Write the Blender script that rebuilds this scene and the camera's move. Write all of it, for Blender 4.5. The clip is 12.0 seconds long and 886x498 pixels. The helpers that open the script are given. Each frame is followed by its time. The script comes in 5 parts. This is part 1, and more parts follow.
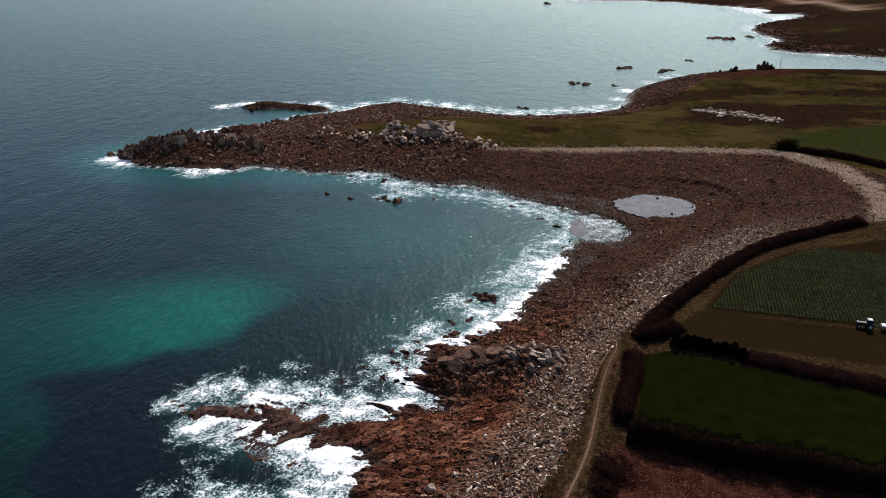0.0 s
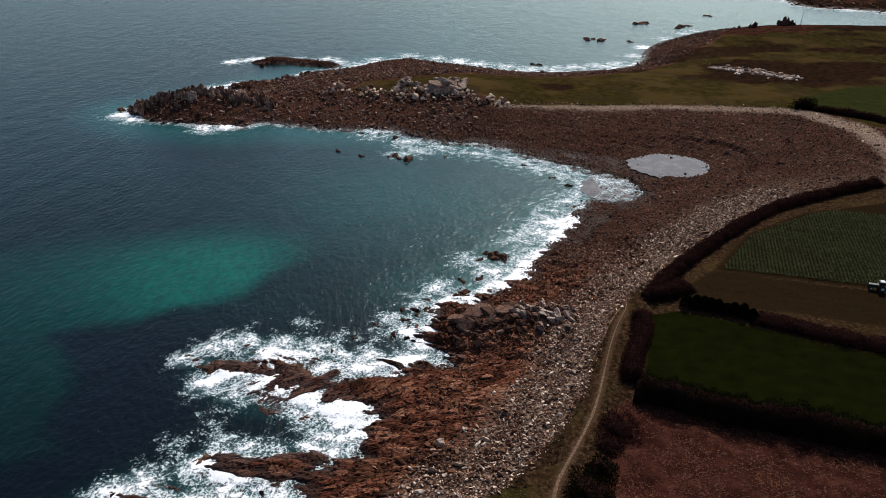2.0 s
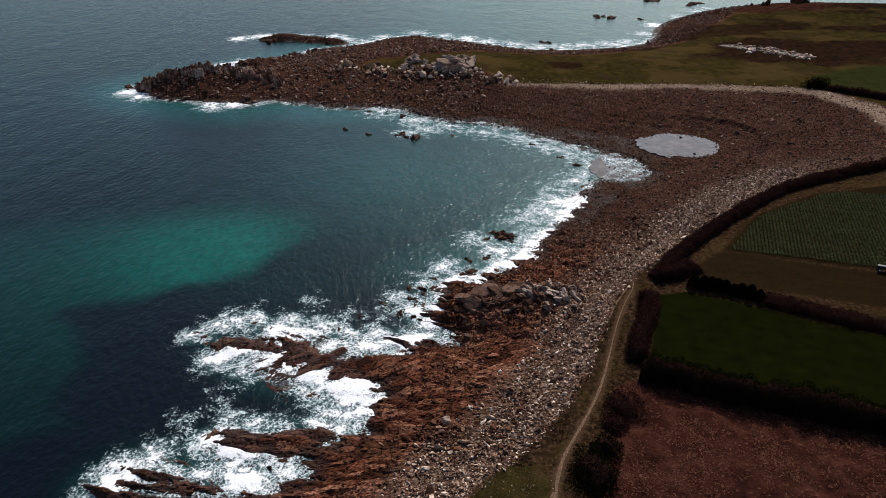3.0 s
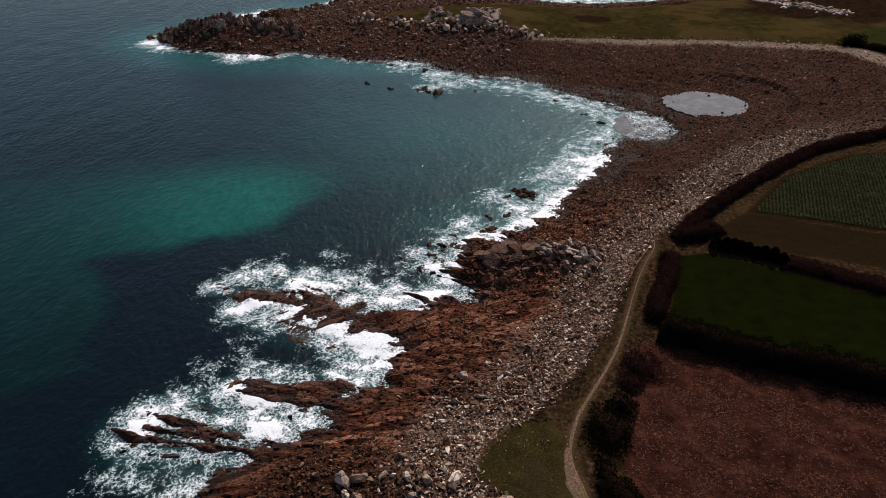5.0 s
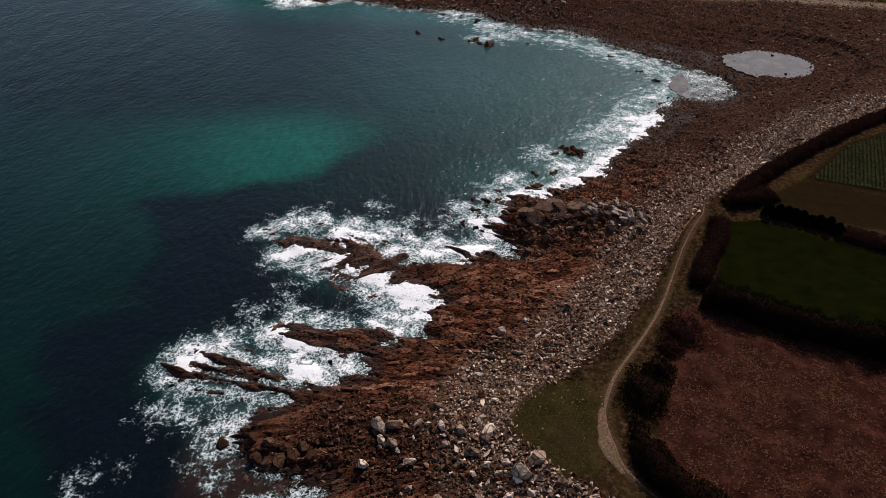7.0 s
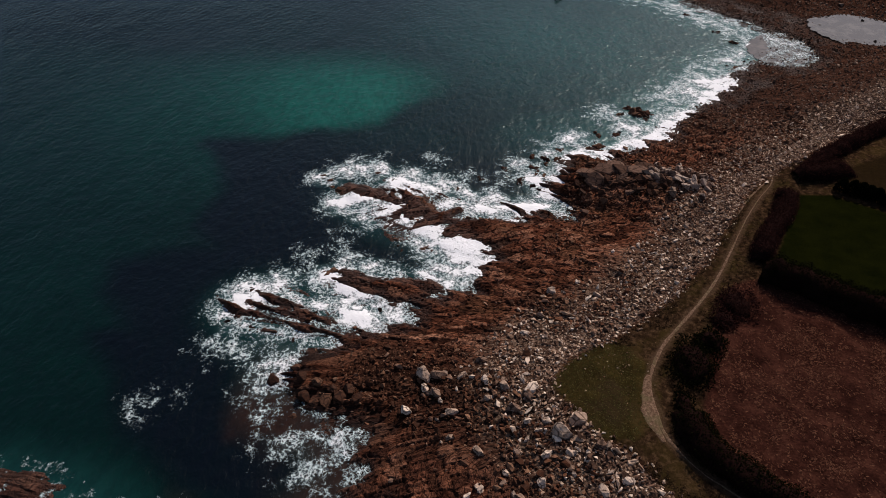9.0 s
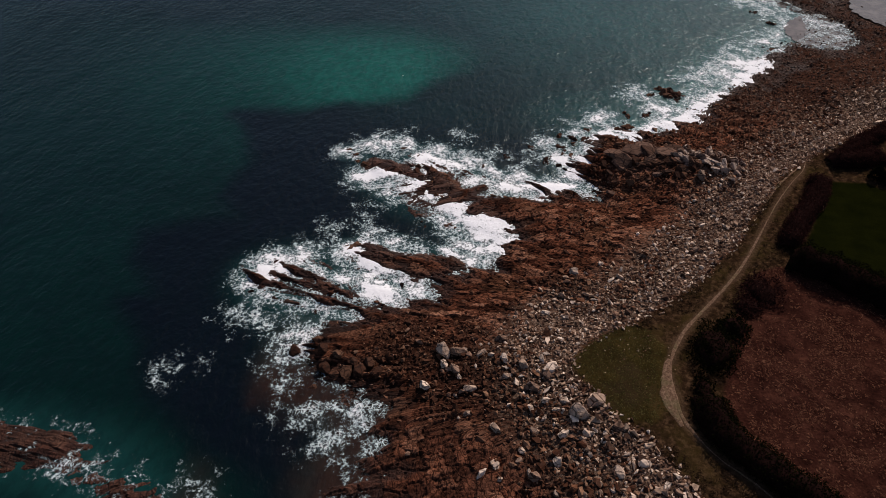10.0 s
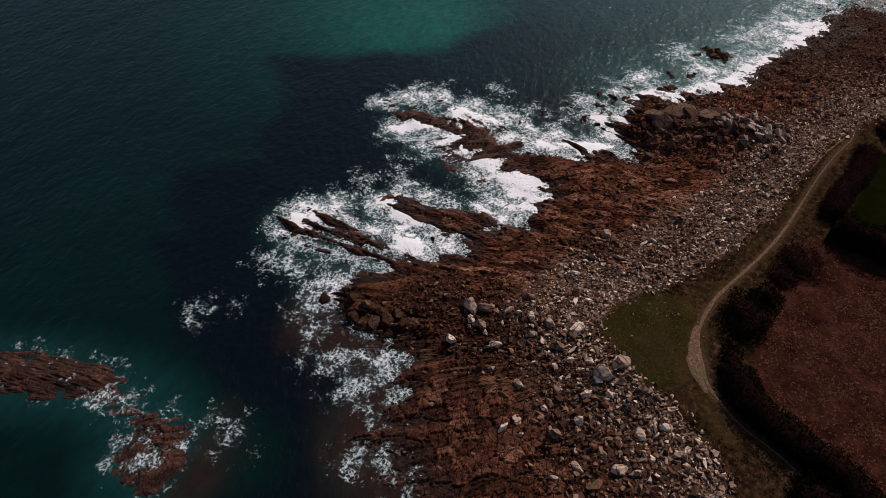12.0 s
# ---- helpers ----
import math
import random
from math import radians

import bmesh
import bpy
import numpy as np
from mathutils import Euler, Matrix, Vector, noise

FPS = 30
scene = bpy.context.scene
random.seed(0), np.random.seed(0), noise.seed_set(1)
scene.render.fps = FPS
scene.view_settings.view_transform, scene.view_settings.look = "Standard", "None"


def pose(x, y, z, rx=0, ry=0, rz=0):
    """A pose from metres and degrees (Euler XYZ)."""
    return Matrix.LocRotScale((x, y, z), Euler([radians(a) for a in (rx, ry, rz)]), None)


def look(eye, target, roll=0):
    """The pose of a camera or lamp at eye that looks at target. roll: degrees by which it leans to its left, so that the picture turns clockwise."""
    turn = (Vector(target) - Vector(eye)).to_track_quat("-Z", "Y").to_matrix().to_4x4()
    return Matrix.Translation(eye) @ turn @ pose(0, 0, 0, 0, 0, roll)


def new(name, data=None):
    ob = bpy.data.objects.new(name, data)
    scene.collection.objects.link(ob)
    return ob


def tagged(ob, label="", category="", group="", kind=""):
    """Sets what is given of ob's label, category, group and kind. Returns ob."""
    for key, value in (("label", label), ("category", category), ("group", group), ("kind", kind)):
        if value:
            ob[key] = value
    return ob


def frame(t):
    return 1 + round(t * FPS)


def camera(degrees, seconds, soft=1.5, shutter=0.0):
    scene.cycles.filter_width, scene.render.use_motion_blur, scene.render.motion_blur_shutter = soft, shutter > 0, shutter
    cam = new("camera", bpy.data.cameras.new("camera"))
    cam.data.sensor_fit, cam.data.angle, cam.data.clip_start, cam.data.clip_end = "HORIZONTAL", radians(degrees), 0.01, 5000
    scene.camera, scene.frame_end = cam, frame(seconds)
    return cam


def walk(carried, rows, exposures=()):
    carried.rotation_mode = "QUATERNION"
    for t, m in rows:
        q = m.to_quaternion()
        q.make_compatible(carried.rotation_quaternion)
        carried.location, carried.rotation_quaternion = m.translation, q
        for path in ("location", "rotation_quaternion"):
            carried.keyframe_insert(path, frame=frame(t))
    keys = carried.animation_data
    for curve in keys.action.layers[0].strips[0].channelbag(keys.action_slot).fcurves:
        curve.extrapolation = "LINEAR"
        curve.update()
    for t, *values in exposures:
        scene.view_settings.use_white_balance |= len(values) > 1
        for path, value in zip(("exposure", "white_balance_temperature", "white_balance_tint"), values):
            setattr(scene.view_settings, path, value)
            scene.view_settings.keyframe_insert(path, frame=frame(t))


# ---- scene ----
cam = camera(65.5, 12.0, soft=0.5)
PATH = [
    (0.0, pose(0, 0, 80, 65.31, 0, 0.00)),
    (0.5, pose(0, 0, 80, 64.49, 0, 0.44)),
    (1.0, pose(0, 0, 80, 63.60, 0, 0.78)),
    (1.5, pose(0, 0, 80, 62.75, 0, 0.88)),
    (2.0, pose(0, 0, 80, 61.86, 0, 0.99)),
    (2.5, pose(0, 0, 80, 61.03, 0, 1.26)),
    (3.0, pose(0, 0, 80, 60.13, 0, 1.65)),
    (5.0, pose(0, 0, 80, 56.53, 0, 3.61)),
    (5.5, pose(0, 0, 80, 55.62, 0, 4.27)),
    (6.0, pose(0, 0, 80, 54.61, 0, 5.34)),
    (6.5, pose(0, 0, 80, 53.70, 0, 6.61)),
    (7.0, pose(0, 0, 80, 52.73, 0, 7.99)),
    (9.0, pose(0, 0, 80, 48.96, 0, 13.73)),
    (9.5, pose(0, 0, 80, 48.02, 0, 15.03)),
    (10.0, pose(0, 0, 80, 47.05, 0, 16.31)),
    (10.5, pose(0, 0, 80, 46.15, 0, 17.24)),
    (11.0, pose(0, 0, 80, 45.16, 0, 18.17)),
    (11.5, pose(0, 0, 80, 44.26, 0, 19.12)),
    (12.0, pose(0, 0, 80, 43.32, 0, 19.97)),
]
walk(cam, PATH, [(0.0, -0.10, 6300, 12), (3.0, -0.24, 6400, 13), (6.0, -0.45, 6650, 16), (9.0, -0.60, 6800, 19), (12.0, -0.80, 6900, 21)])

# ---- light: a hazy sun ahead and to the right, over the bay ----
SUN_AZ, SUN_EL = 21, 41
world = bpy.data.worlds.new("sky")
scene.world = world
world.use_nodes = True
wn = world.node_tree
sky = wn.nodes.new("ShaderNodeTexSky")
sky.sky_type, sky.sun_disc = "NISHITA", False
sky.sun_elevation, sky.sun_rotation = radians(SUN_EL), radians(SUN_AZ)
sky.air_density, sky.dust_density, sky.ozone_density = 1.0, 1.9, 2.8
wn.links.new(sky.outputs[0], wn.nodes["Background"].inputs[0])
wn.nodes["Background"].inputs[1].default_value = 0.105
sun = new("sun", bpy.data.lights.new("sun", "SUN"))
sun.data.energy, sun.data.angle, sun.data.color = 5.0, radians(0.6), (1.0, 0.94, 0.86)
sun_way = Vector((math.sin(radians(SUN_AZ)) * math.cos(radians(SUN_EL)), math.cos(radians(SUN_AZ)) * math.cos(radians(SUN_EL)), math.sin(radians(SUN_EL))))
sun.matrix_world = look(sun_way * 500, (0, 0, 0))

rng = np.random.default_rng(7)


# ---- noise and plan geometry ----
def hashed(ix, iy, seed):
    h = (ix.astype(np.int64) * 374761393 + iy.astype(np.int64) * 668265263 + seed * 2246822519) & 0xFFFFFFFF
    h = ((h ^ (h >> 13)) * 1274126177) & 0xFFFFFFFF
    h = ((h ^ (h >> 16)) * 2246822519) & 0xFFFFFFFF
    return ((h ^ (h >> 15)) & 0xFFFFFF) / float(0x1000000)


def vnoise(x, y, seed=0):
    ix, iy = np.floor(x), np.floor(y)
    fx, fy = x - ix, y - iy
    fx, fy = fx * fx * (3 - 2 * fx), fy * fy * (3 - 2 * fy)
    a, b = hashed(ix, iy, seed), hashed(ix + 1, iy, seed)
    c, d = hashed(ix, iy + 1, seed), hashed(ix + 1, iy + 1, seed)
    return (a + (b - a) * fx) * (1 - fy) + (c + (d - c) * fx) * fy


def fbm(x, y, seed=0, octaves=4):
    total, amp, norm = 0.0, 1.0, 0.0
    for k in range(octaves):
        total = total + amp * vnoise(x * 2 ** k + 17.3 * k, y * 2 ** k - 9.1 * k, seed + k)
        norm += amp
        amp *= 0.5
    return total / norm


def cells(x, y, seed=0):
    """Cell noise: the nearest and second distances and a random number of the nearest cell."""
    ix, iy = np.floor(x), np.floor(y)
    f1, f2, who = np.full(x.shape, 9.0), np.full(x.shape, 9.0), np.zeros(x.shape)
    for dx in (-1, 0, 1):
        for dy in (-1, 0, 1):
            cx, cy = ix + dx, iy + dy
            px, py = cx + hashed(cx, cy, seed), cy + hashed(cx, cy, seed + 1)
            d = np.hypot(px - x, py - y)
            near = d < f1
            f2 = np.where(near, f1, np.minimum(f2, d))
            who = np.where(near, hashed(cx, cy, seed + 2), who)
            f1 = np.where(near, d, f1)
    return f1, f2, who


def courses(u, v, wide, deep, seed=0):
    """Blocks in wandering rows: the distance to the nearest joint and a random number of each block."""
    r = v / deep + 2.2 * fbm(u / (5 * wide), v / (3 * deep), seed + 5, 3)
    row = np.floor(r)
    q = u / wide * (0.7 + 0.6 * hashed(row, row * 0, seed + 6)) + 9 * hashed(row, row * 0 + 3, seed) + 0.7 * fbm(u / wide, v / deep, seed + 7, 2)
    col = np.floor(q)
    gap = np.minimum(np.minimum(r - row, row + 1 - r) * deep, np.minimum(q - col, col + 1 - q) * wide)
    return gap, hashed(col, row, seed + 9)


def step(a, b, v):
    s = np.clip((v - a) / (b - a), 0, 1)
    return s * s * (3 - 2 * s)


def rounded(points, closed=True, n=3):
    """A smooth curve through plan points."""
    p = np.array(points, float)
    k = len(p)
    out = []
    for i in range(k if closed else k - 1):
        a, b, c, d = (p[(i + j) % k] if closed else p[min(max(i + j, 0), k - 1)] for j in (-1, 0, 1, 2))
        for s in np.arange(n) / n:
            out.append(0.5 * (2 * b + (c - a) * s + (2 * a - 5 * b + 4 * c - d) * s ** 2 + (3 * b - a - 3 * c + d) * s ** 3))
    if not closed:
        out.append(p[-1])
    return np.array(out)


def line_distance(line, x, y):
    """Distance of the points x, y to an open plan line, and how far along it they lie (0 to 1)."""
    line = np.array(line, float)
    best, along = np.full(x.shape, 1e9), np.zeros(x.shape)
    seg = np.hypot(*np.diff(line, axis=0).T)
    start = np.concatenate([[0], np.cumsum(seg)])
    for k in range(len(line) - 1):
        a, e = line[k], line[k + 1] - line[k]
        s = np.clip(((x - a[0]) * e[0] + (y - a[1]) * e[1]) / (e @ e + 1e-12), 0, 1)
        d = np.hypot(x - a[0] - s * e[0], y - a[1] - s * e[1])
        near = d < best
        best, along = np.where(near, d, best), np.where(near, (start[k] + s * seg[k]) / start[-1], along)
    return best, along


def inside(poly, x, y, reach=80.0):
    """Signed distance to a closed plan outline, positive inside; points farther out than reach just get -reach."""
    poly = np.array(poly, float)
    flat_x, flat_y = np.ravel(x), np.ravel(y)
    out = np.full(flat_x.shape, -reach)
    lo, hi = poly.min(0) - reach, poly.max(0) + reach
    todo = np.nonzero((flat_x > lo[0]) & (flat_x < hi[0]) & (flat_y > lo[1]) & (flat_y < hi[1]))[0]
    for part_ids in np.array_split(todo, max(1, len(todo) // 60000 + 1)):
        px, py = flat_x[part_ids], flat_y[part_ids]
        best, odd = np.full(px.shape, 1e9), np.zeros(px.shape, bool)
        for k in range(len(poly)):
            (ax, ay), (bx, by) = poly[k], poly[(k + 1) % len(poly)]
            ex, ey = bx - ax, by - ay
            s = np.clip(((px - ax) * ex + (py - ay) * ey) / (ex * ex + ey * ey + 1e-12), 0, 1)
            best = np.minimum(best, (px - ax - s * ex) ** 2 + (py - ay - s * ey) ** 2)
            if ay != by:
                odd ^= ((ay > py) != (by > py)) & (px < ex * (py - ay) / ey + ax)
        out[part_ids] = np.where(odd, 1, -1) * np.sqrt(best)
    return out.reshape(np.shape(x))


# ---- the plan, in metres: the eye stands over the origin ----
COAST_NEAR = [(-12, 8), (-15.7, 29.9), (-19.2, 33.8), (-22.6, 34.6), (-23.7, 37.9), (-22.6, 43.6), (-26.1, 48), (-31.1, 51.4), (-36.2, 52.7),
              (-38.8, 59.9), (-34.3, 64.3), (-40.9, 64.2), (-47.2, 64.9), (-51.2, 68.4), (-46.5, 71.5), (-40.3, 71.5), (-34.4, 72), (-28.3, 70.1),
              (-24, 73.4), (-32.4, 74.4), (-36.2, 76.3), (-27.6, 77.6), (-19.8, 79.4), (-14.8, 87.8), (-22.4, 89.7), (-26.7, 93.2), (-33.5, 94.1),
              (-42.9, 100.8), (-35.5, 99.7), (-36.7, 106.1), (-29.7, 106.2), (-23.7, 103.1), (-17.4, 102.1), (-9.4, 104.3), (-3.9, 105.8),
              (-5.8, 110.5), (-4.2, 116.9), (-3, 123.4), (3.2, 127.1), (7.4, 130.4), (13.2, 134.6), (17.8, 143.1)]
COAST_BAY = [(23, 151), (27, 159), (31, 169), (37, 178), (42, 183), (43, 196), (35, 204), (26, 211), (16, 219), (1, 225), (-11, 228), (-21, 237),
             (-35, 239), (-52, 241), (-69, 246), (-80, 241), (-99, 245), (-113, 249), (-127, 260), (-129, 266), (-119, 270), (-114, 279), (-99, 285),
             (-92, 297), (-75, 318), (-69, 327), (-51, 335), (-41, 345), (-25, 355), (-10, 348), (13, 337), (37, 327), (59, 330), (83, 338),
             (96, 358), (107, 379), (138, 413), (160, 430), (195, 436), (400, 432)]
COAST_BACK = [(900, 430), (900, -900), (-100, -900), (-60, -150), (-22, -40)]
COAST = np.concatenate([rounded(COAST_NEAR + COAST_BAY, closed=False), np.array(COAST_BACK, float)])
FAR_COAST = [(254, 942), (294, 918), (317, 880), (347, 851), (371, 815), (344, 789), (365, 777), (383, 765), (345, 721), (319, 701), (283, 655), (273, 614), (272, 571),
             (250, 551), (254, 521), (270, 513), (287, 503), (309, 493), (420, 486), (900, 470), (1900, 900), (1900, 2500), (300, 2500), (150, 1100)]
REEF_SOUTH = [(-95, 26), (-77.6, 29.8), (-71.3, 31.6), (-65.9, 32.8), (-59, 32.6), (-54.4, 32.1), (-48.8, 30.5), (-44.5, 27.2), (-46, 22.1), (-50.5, 22.5),
              (-52.6, 27), (-59.3, 29.6), (-65.6, 28.6), (-72.7, 26.3), (-92, 21)]
REEF_POINT = [(-45.4, 101.6), (-42.1, 103.4), (-37.3, 103), (-30.8, 100.8), (-25.9, 98.2), (-27.4, 95.5), (-33.6, 97.6), (-40.1, 99.7)]
REEF_LOW = [(-38.3, 78.9), (-34.3, 80.6), (-31, 78.6), (-34, 76)]
LEDGE = [(-37.8, 76.5), (-35.2, 78.2), (-29.7, 79.7), (-22.0, 80.7), (-17.5, 78.5), (-22.9, 75.3), (-25.8, 73.8), (-30.9, 74.6), (-35.2, 75.5)]
REEF_INNER = [(-35.9, 94.6), (-33, 95.6), (-26.9, 93.8), (-28.2, 91.2), (-32.8, 92.2)]
REEF_NORTH = [(-101, 344), (-95, 349), (-88, 351), (-75, 347), (-57, 340), (-60, 334), (-75, 340), (-90, 342)]
SPIT_NORTH = [(-99, 297), (-90, 303), (-72, 303), (-68, 294), (-88, 291)]
INLAND_EAST = [(30, 0), (26, 30), (19.5, 41.6), (15.3, 46.8), (11.2, 51.2), (6.7, 52.9), (3.6, 56.4), (0.5, 60.8), (2.7, 65.9), (7.5, 70.6), (13.2, 75.8), (16.4, 81),
               (19.6, 87), (23.4, 95.5), (27.2, 104.7), (31, 113), (36.6, 121.2), (45.3, 131.4), (56.3, 142.4), (68, 153), (76, 161), (99, 175), (126, 181)]
INLAND_NORTH = [(134, 194), (147, 215), (141, 230), (129, 246), (110, 251), (79, 255), (47, 254), (19, 256), (15, 261), (-1, 272), (-24, 269),
                (-42, 274), (-40, 279), (-35, 287), (-20, 290), (4, 302), (36, 304), (53, 302), (82, 316), (109, 338), (139, 376), (158, 404), (195, 419)]
INLAND = np.concatenate([rounded(INLAND_EAST + INLAND_NORTH, closed=False), np.array([(400, 417), (880, 415), (880, -880), (60, -880)], float)])
BRACKEN = [(25, 85), (30, 87.5), (41, 83), (58, 78), (90, 68), (130, 40), (130, -60), (60, -60), (48, 20), (36, 44), (26, 52), (20.5, 58), (21, 68), (21.6, 75.2), (24.5, 83)]
GREEN_FIELD = [(37.3, 113), (44.5, 114.3), (56.2, 108.3), (68.6, 102.6), (110, 88), (110, 62), (60.6, 83.3), (47.3, 87), (32.3, 92.2), (35.3, 102.8)]
BROWN_STRIP = [(46.7, 122.2), (56.5, 130.4), (90, 120), (125, 110), (115, 95), (83, 108), (67.4, 112.7), (50, 117)]
CROP_FIELD = [(56.5, 130.4), (70, 148.3), (90, 161), (117, 167), (140, 168), (126, 110), (90.7, 121.1)]
FAR_FIELD = [(133, 264), (153, 276), (186, 285), (290, 300), (290, 215), (158, 236), (141, 243), (132, 255)]
HEATH = [(112, 318), (123, 322), (140, 318), (165, 312), (172, 300), (160, 288), (146, 280), (126, 296), (114, 306)]
SAND_LINE = [(19, 257), (36, 255), (57, 252), (79, 255), (100, 251), (116, 249), (127, 243), (136, 226), (137, 209), (134, 194), (126, 181)]
FOOTPATH = [(35.6, 121), (34.4, 116), (32, 111), (28.8, 103.1), (25.8, 94.1), (23.4, 87.2), (20.4, 80.5), (17.2, 74.6), (14.8, 69.9), (13.4, 64.7), (13.4, 61.3),
            (14.5, 57), (15.8, 54.4), (19.4, 50.8), (25.2, 47.2), (31, 41)]


def strike_frame(x, y):
    """Coordinates along and across the layering of the rock, which swings round from the near point to the middle of the shore."""
    turn = np.where(y > 0, -0.20 - 0.25 * step(85, 105, y) + 0.75 * step(62, 46, y), 0.0)
    wob = 2.2 * (fbm(x / 22, y / 22, 60, 3) - 0.5)
    c, s = np.cos(turn), np.sin(turn)
    return x * c + y * s + wob, -x * s + y * c + wob * 1.6


def ground(x, y):
    """Height of the ground and the zones on it."""
    z = {}
    d = inside(COAST, x, y, 420.0)
    near_rough = step(380, 120, np.hypot(x, y - 60))
    u, v = strike_frame(x, y)
    finger = fbm(u / 7, v / 1.7, 31, 3) - 0.5
    d_edge = d + (4.2 + 4.0 * step(140, 120, y)) * finger * step(16, 2, np.abs(d)) * (0.35 + 0.65 * near_rough)
    h = np.interp(d_edge, [-400, -60, -15, -4, 0, 2.5, 12, 30, 45, 90, 300], [-16, -8, -3.5, -0.8, 0, 0.6, 2.3, 5.1, 5.9, 6.3, 8])
    h = h + 1.5 * (fbm(u / 4.5, v / 1.1, 35, 3) - 0.5) * step(7, 1, np.abs(d)) * step(150, 125, y)
    awash = np.zeros(x.shape)
    for reef, top in ((REEF_SOUTH, 0.7), (REEF_POINT, 1.2), (REEF_LOW, 0.8), (REEF_INNER, 0.9), (LEDGE, 1.9), (REEF_NORTH, 3.2), (SPIT_NORTH, 3.0)):
        r = inside(rounded(reef), x, y, 30.0) + 2.4 * finger + 0.9
        awash = np.maximum(awash, step(-1, 1, r) * (top < 1.5))
        h = np.maximum(h, np.interp(r, [-30, -6, 0, 3, 7], [-16, -2.5, 0, top * 0.6, top]))
    far = inside(rounded(FAR_COAST), x, y, 300.0) + 12 * (fbm(x / 22, y / 22, 5) - 0.5)
    h = np.maximum(h, np.interp(far, [-300, -60, 0, 10, 60, 300], [-16, -8, 0, 2.5, 6, 22]))
    z["far"] = step(0, 6, far)
    # flat upper beach round the tide pool, headland, hill
    h = h - np.minimum(2.3 * np.exp(-((x - 66) ** 2 + (y - 203) ** 2) / (2 * 30.0 ** 2)), np.maximum(h - 1.0, 0))
    h = h + 4.0 * np.exp(-((x - 205) / 60.0) ** 2 / 2 - ((y - 390) / 24.0) ** 2 / 2)
    h = h + 2.4 * np.exp(-((x + 6) / 14.0) ** 2 / 2 - ((y - 276) / 10.0) ** 2 / 2)
    h = h + 4.2 * np.exp(-((x + 103) / 17.0) ** 2 / 2 - ((y - 262) / 7.0) ** 2 / 2) * step(-4, 6, d)
    h = h + 1.9 * np.exp(-((x - 11) / 9.0) ** 2 / 2 - ((y - 113.5) / 4.5) ** 2 / 2)
    pool_a = ((x - 68) / 12.5) ** 2 + ((y - 204) / 10.5) ** 2 + 0.45 * (fbm(x / 5, y / 5, 9) - 0.5)
    pool_b = ((x - 45) / 8.5) ** 2 + ((y - 188) / 9.5) ** 2 + 0.9 * (fbm(x / 4, y / 4, 19) - 0.5)
    h = np.where(pool_a < 4, np.minimum(h, 0.95 + 0.45 * pool_a + 0.25 * np.maximum(pool_a - 1, 0)), h)
    h = np.where(pool_b < 1.4, np.minimum(h, -0.05 + 0.35 * np.clip(pool_b, 0, 1.4)), h)
    edge = inside(INLAND, x, y, 200.0) + 2.0 * (fbm(x / 7, y / 7, 40, 3) - 0.5)
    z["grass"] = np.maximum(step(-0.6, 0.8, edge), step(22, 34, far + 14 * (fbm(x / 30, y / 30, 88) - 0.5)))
    bare = (1 - z["grass"])
    z["pale"] = bare * step(-15, -7, edge + 4 * (fbm(x / 6, y / 6, 41, 3) - 0.5)) * step(200, 165, y) * step(8, 14, d)
    near_path, _ = line_distance(rounded(FOOTPATH, closed=False), x, y)
    calm = step(2.0, 5.0, near_path)
    # jointed, layered bedrock
    f1, f2, who = cells(u / 2.7, v / 1.05, 3)
    g1, g2, who2 = cells(u / 1.25 + 40, v / 0.55, 13)
    saw = (v / 1.9 + 1.7 * fbm(u / 9, v / 5, 33, 3)) % 1.0
    massive = step(0.42, 0.6, fbm(u / 14, v / 7, 37, 3))
    south = step(63, 54, y)
    gap, who3 = courses(v, u, 1.15, 2.3, 23)
    k1, k2, who4 = cells(x / 2.4, y / 1.9, 27)
    mixed = step(0.44, 0.56, fbm(x / 8, y / 8, 28, 2))
    gap, who3 = np.where(mixed > 0.5, gap, 1.6 * (k2 - k1)), np.where(mixed > 0.5, who3, who4)
    joint, joint_south = step(0.11, 0.02, f2 - f1), step(0.2, 0.03, gap)
    ridge = 1 - np.abs(2 * fbm(u / 11, v / 2.6, 38, 3) - 1)
    block = (who - 0.5) * (0.45 - 0.2 * massive) - 0.34 * joint + 0.3 * saw ** 2 + 0.9 * (ridge - 0.75)
    block = block * (1 - south) + ((who3 - 0.5) * 0.6 - 0.34 * joint_south + 0.8 * (ridge - 0.75)) * south
    block = block + (who2 - 0.5) * (0.2 - 0.08 * massive) - 0.16 * step(0.12, 0.02, g2 - g1)
    shore = bare * step(-5, 1, h)
    h = h + shore * (0.35 + 0.65 * near_rough) * (block * (0.6 - 0.25 * z["pale"]) + 0.9 * (fbm(x / 8, y / 8, 70) - 0.5)) * step(0.2, 1.6, pool_a - 0.6) * step(0.2, 1.6, pool_b - 0.5)
    z["crack"] = shore * np.maximum(np.where(south > 0.5, joint_south, joint), 0.5 * step(0.12, 0.02, g2 - g1))
    belt, _ = line_distance([(-24, 60), (-16, 58), (-8, 56), (-1, 51), (5, 45), (11, 36)], x, y)
    upper, _ = line_distance([(-3, 77), (1, 73), (4, 74), (9, 82)], x, y)
    z["rubbly"] = bare * step(9.0, 3.0, np.minimum(belt, upper + 3.5) + 8 * (fbm(x / 5, y / 5, 44, 3) - 0.5)) * step(4, 9, d)
    z["weathered"] = bare * step(64, 55, y) * step(-24, -12, x + 6 * (fbm(x / 6, y / 6, 47, 3) - 0.5))
    z["tone"] = np.where(south > 0.5, who3, who)
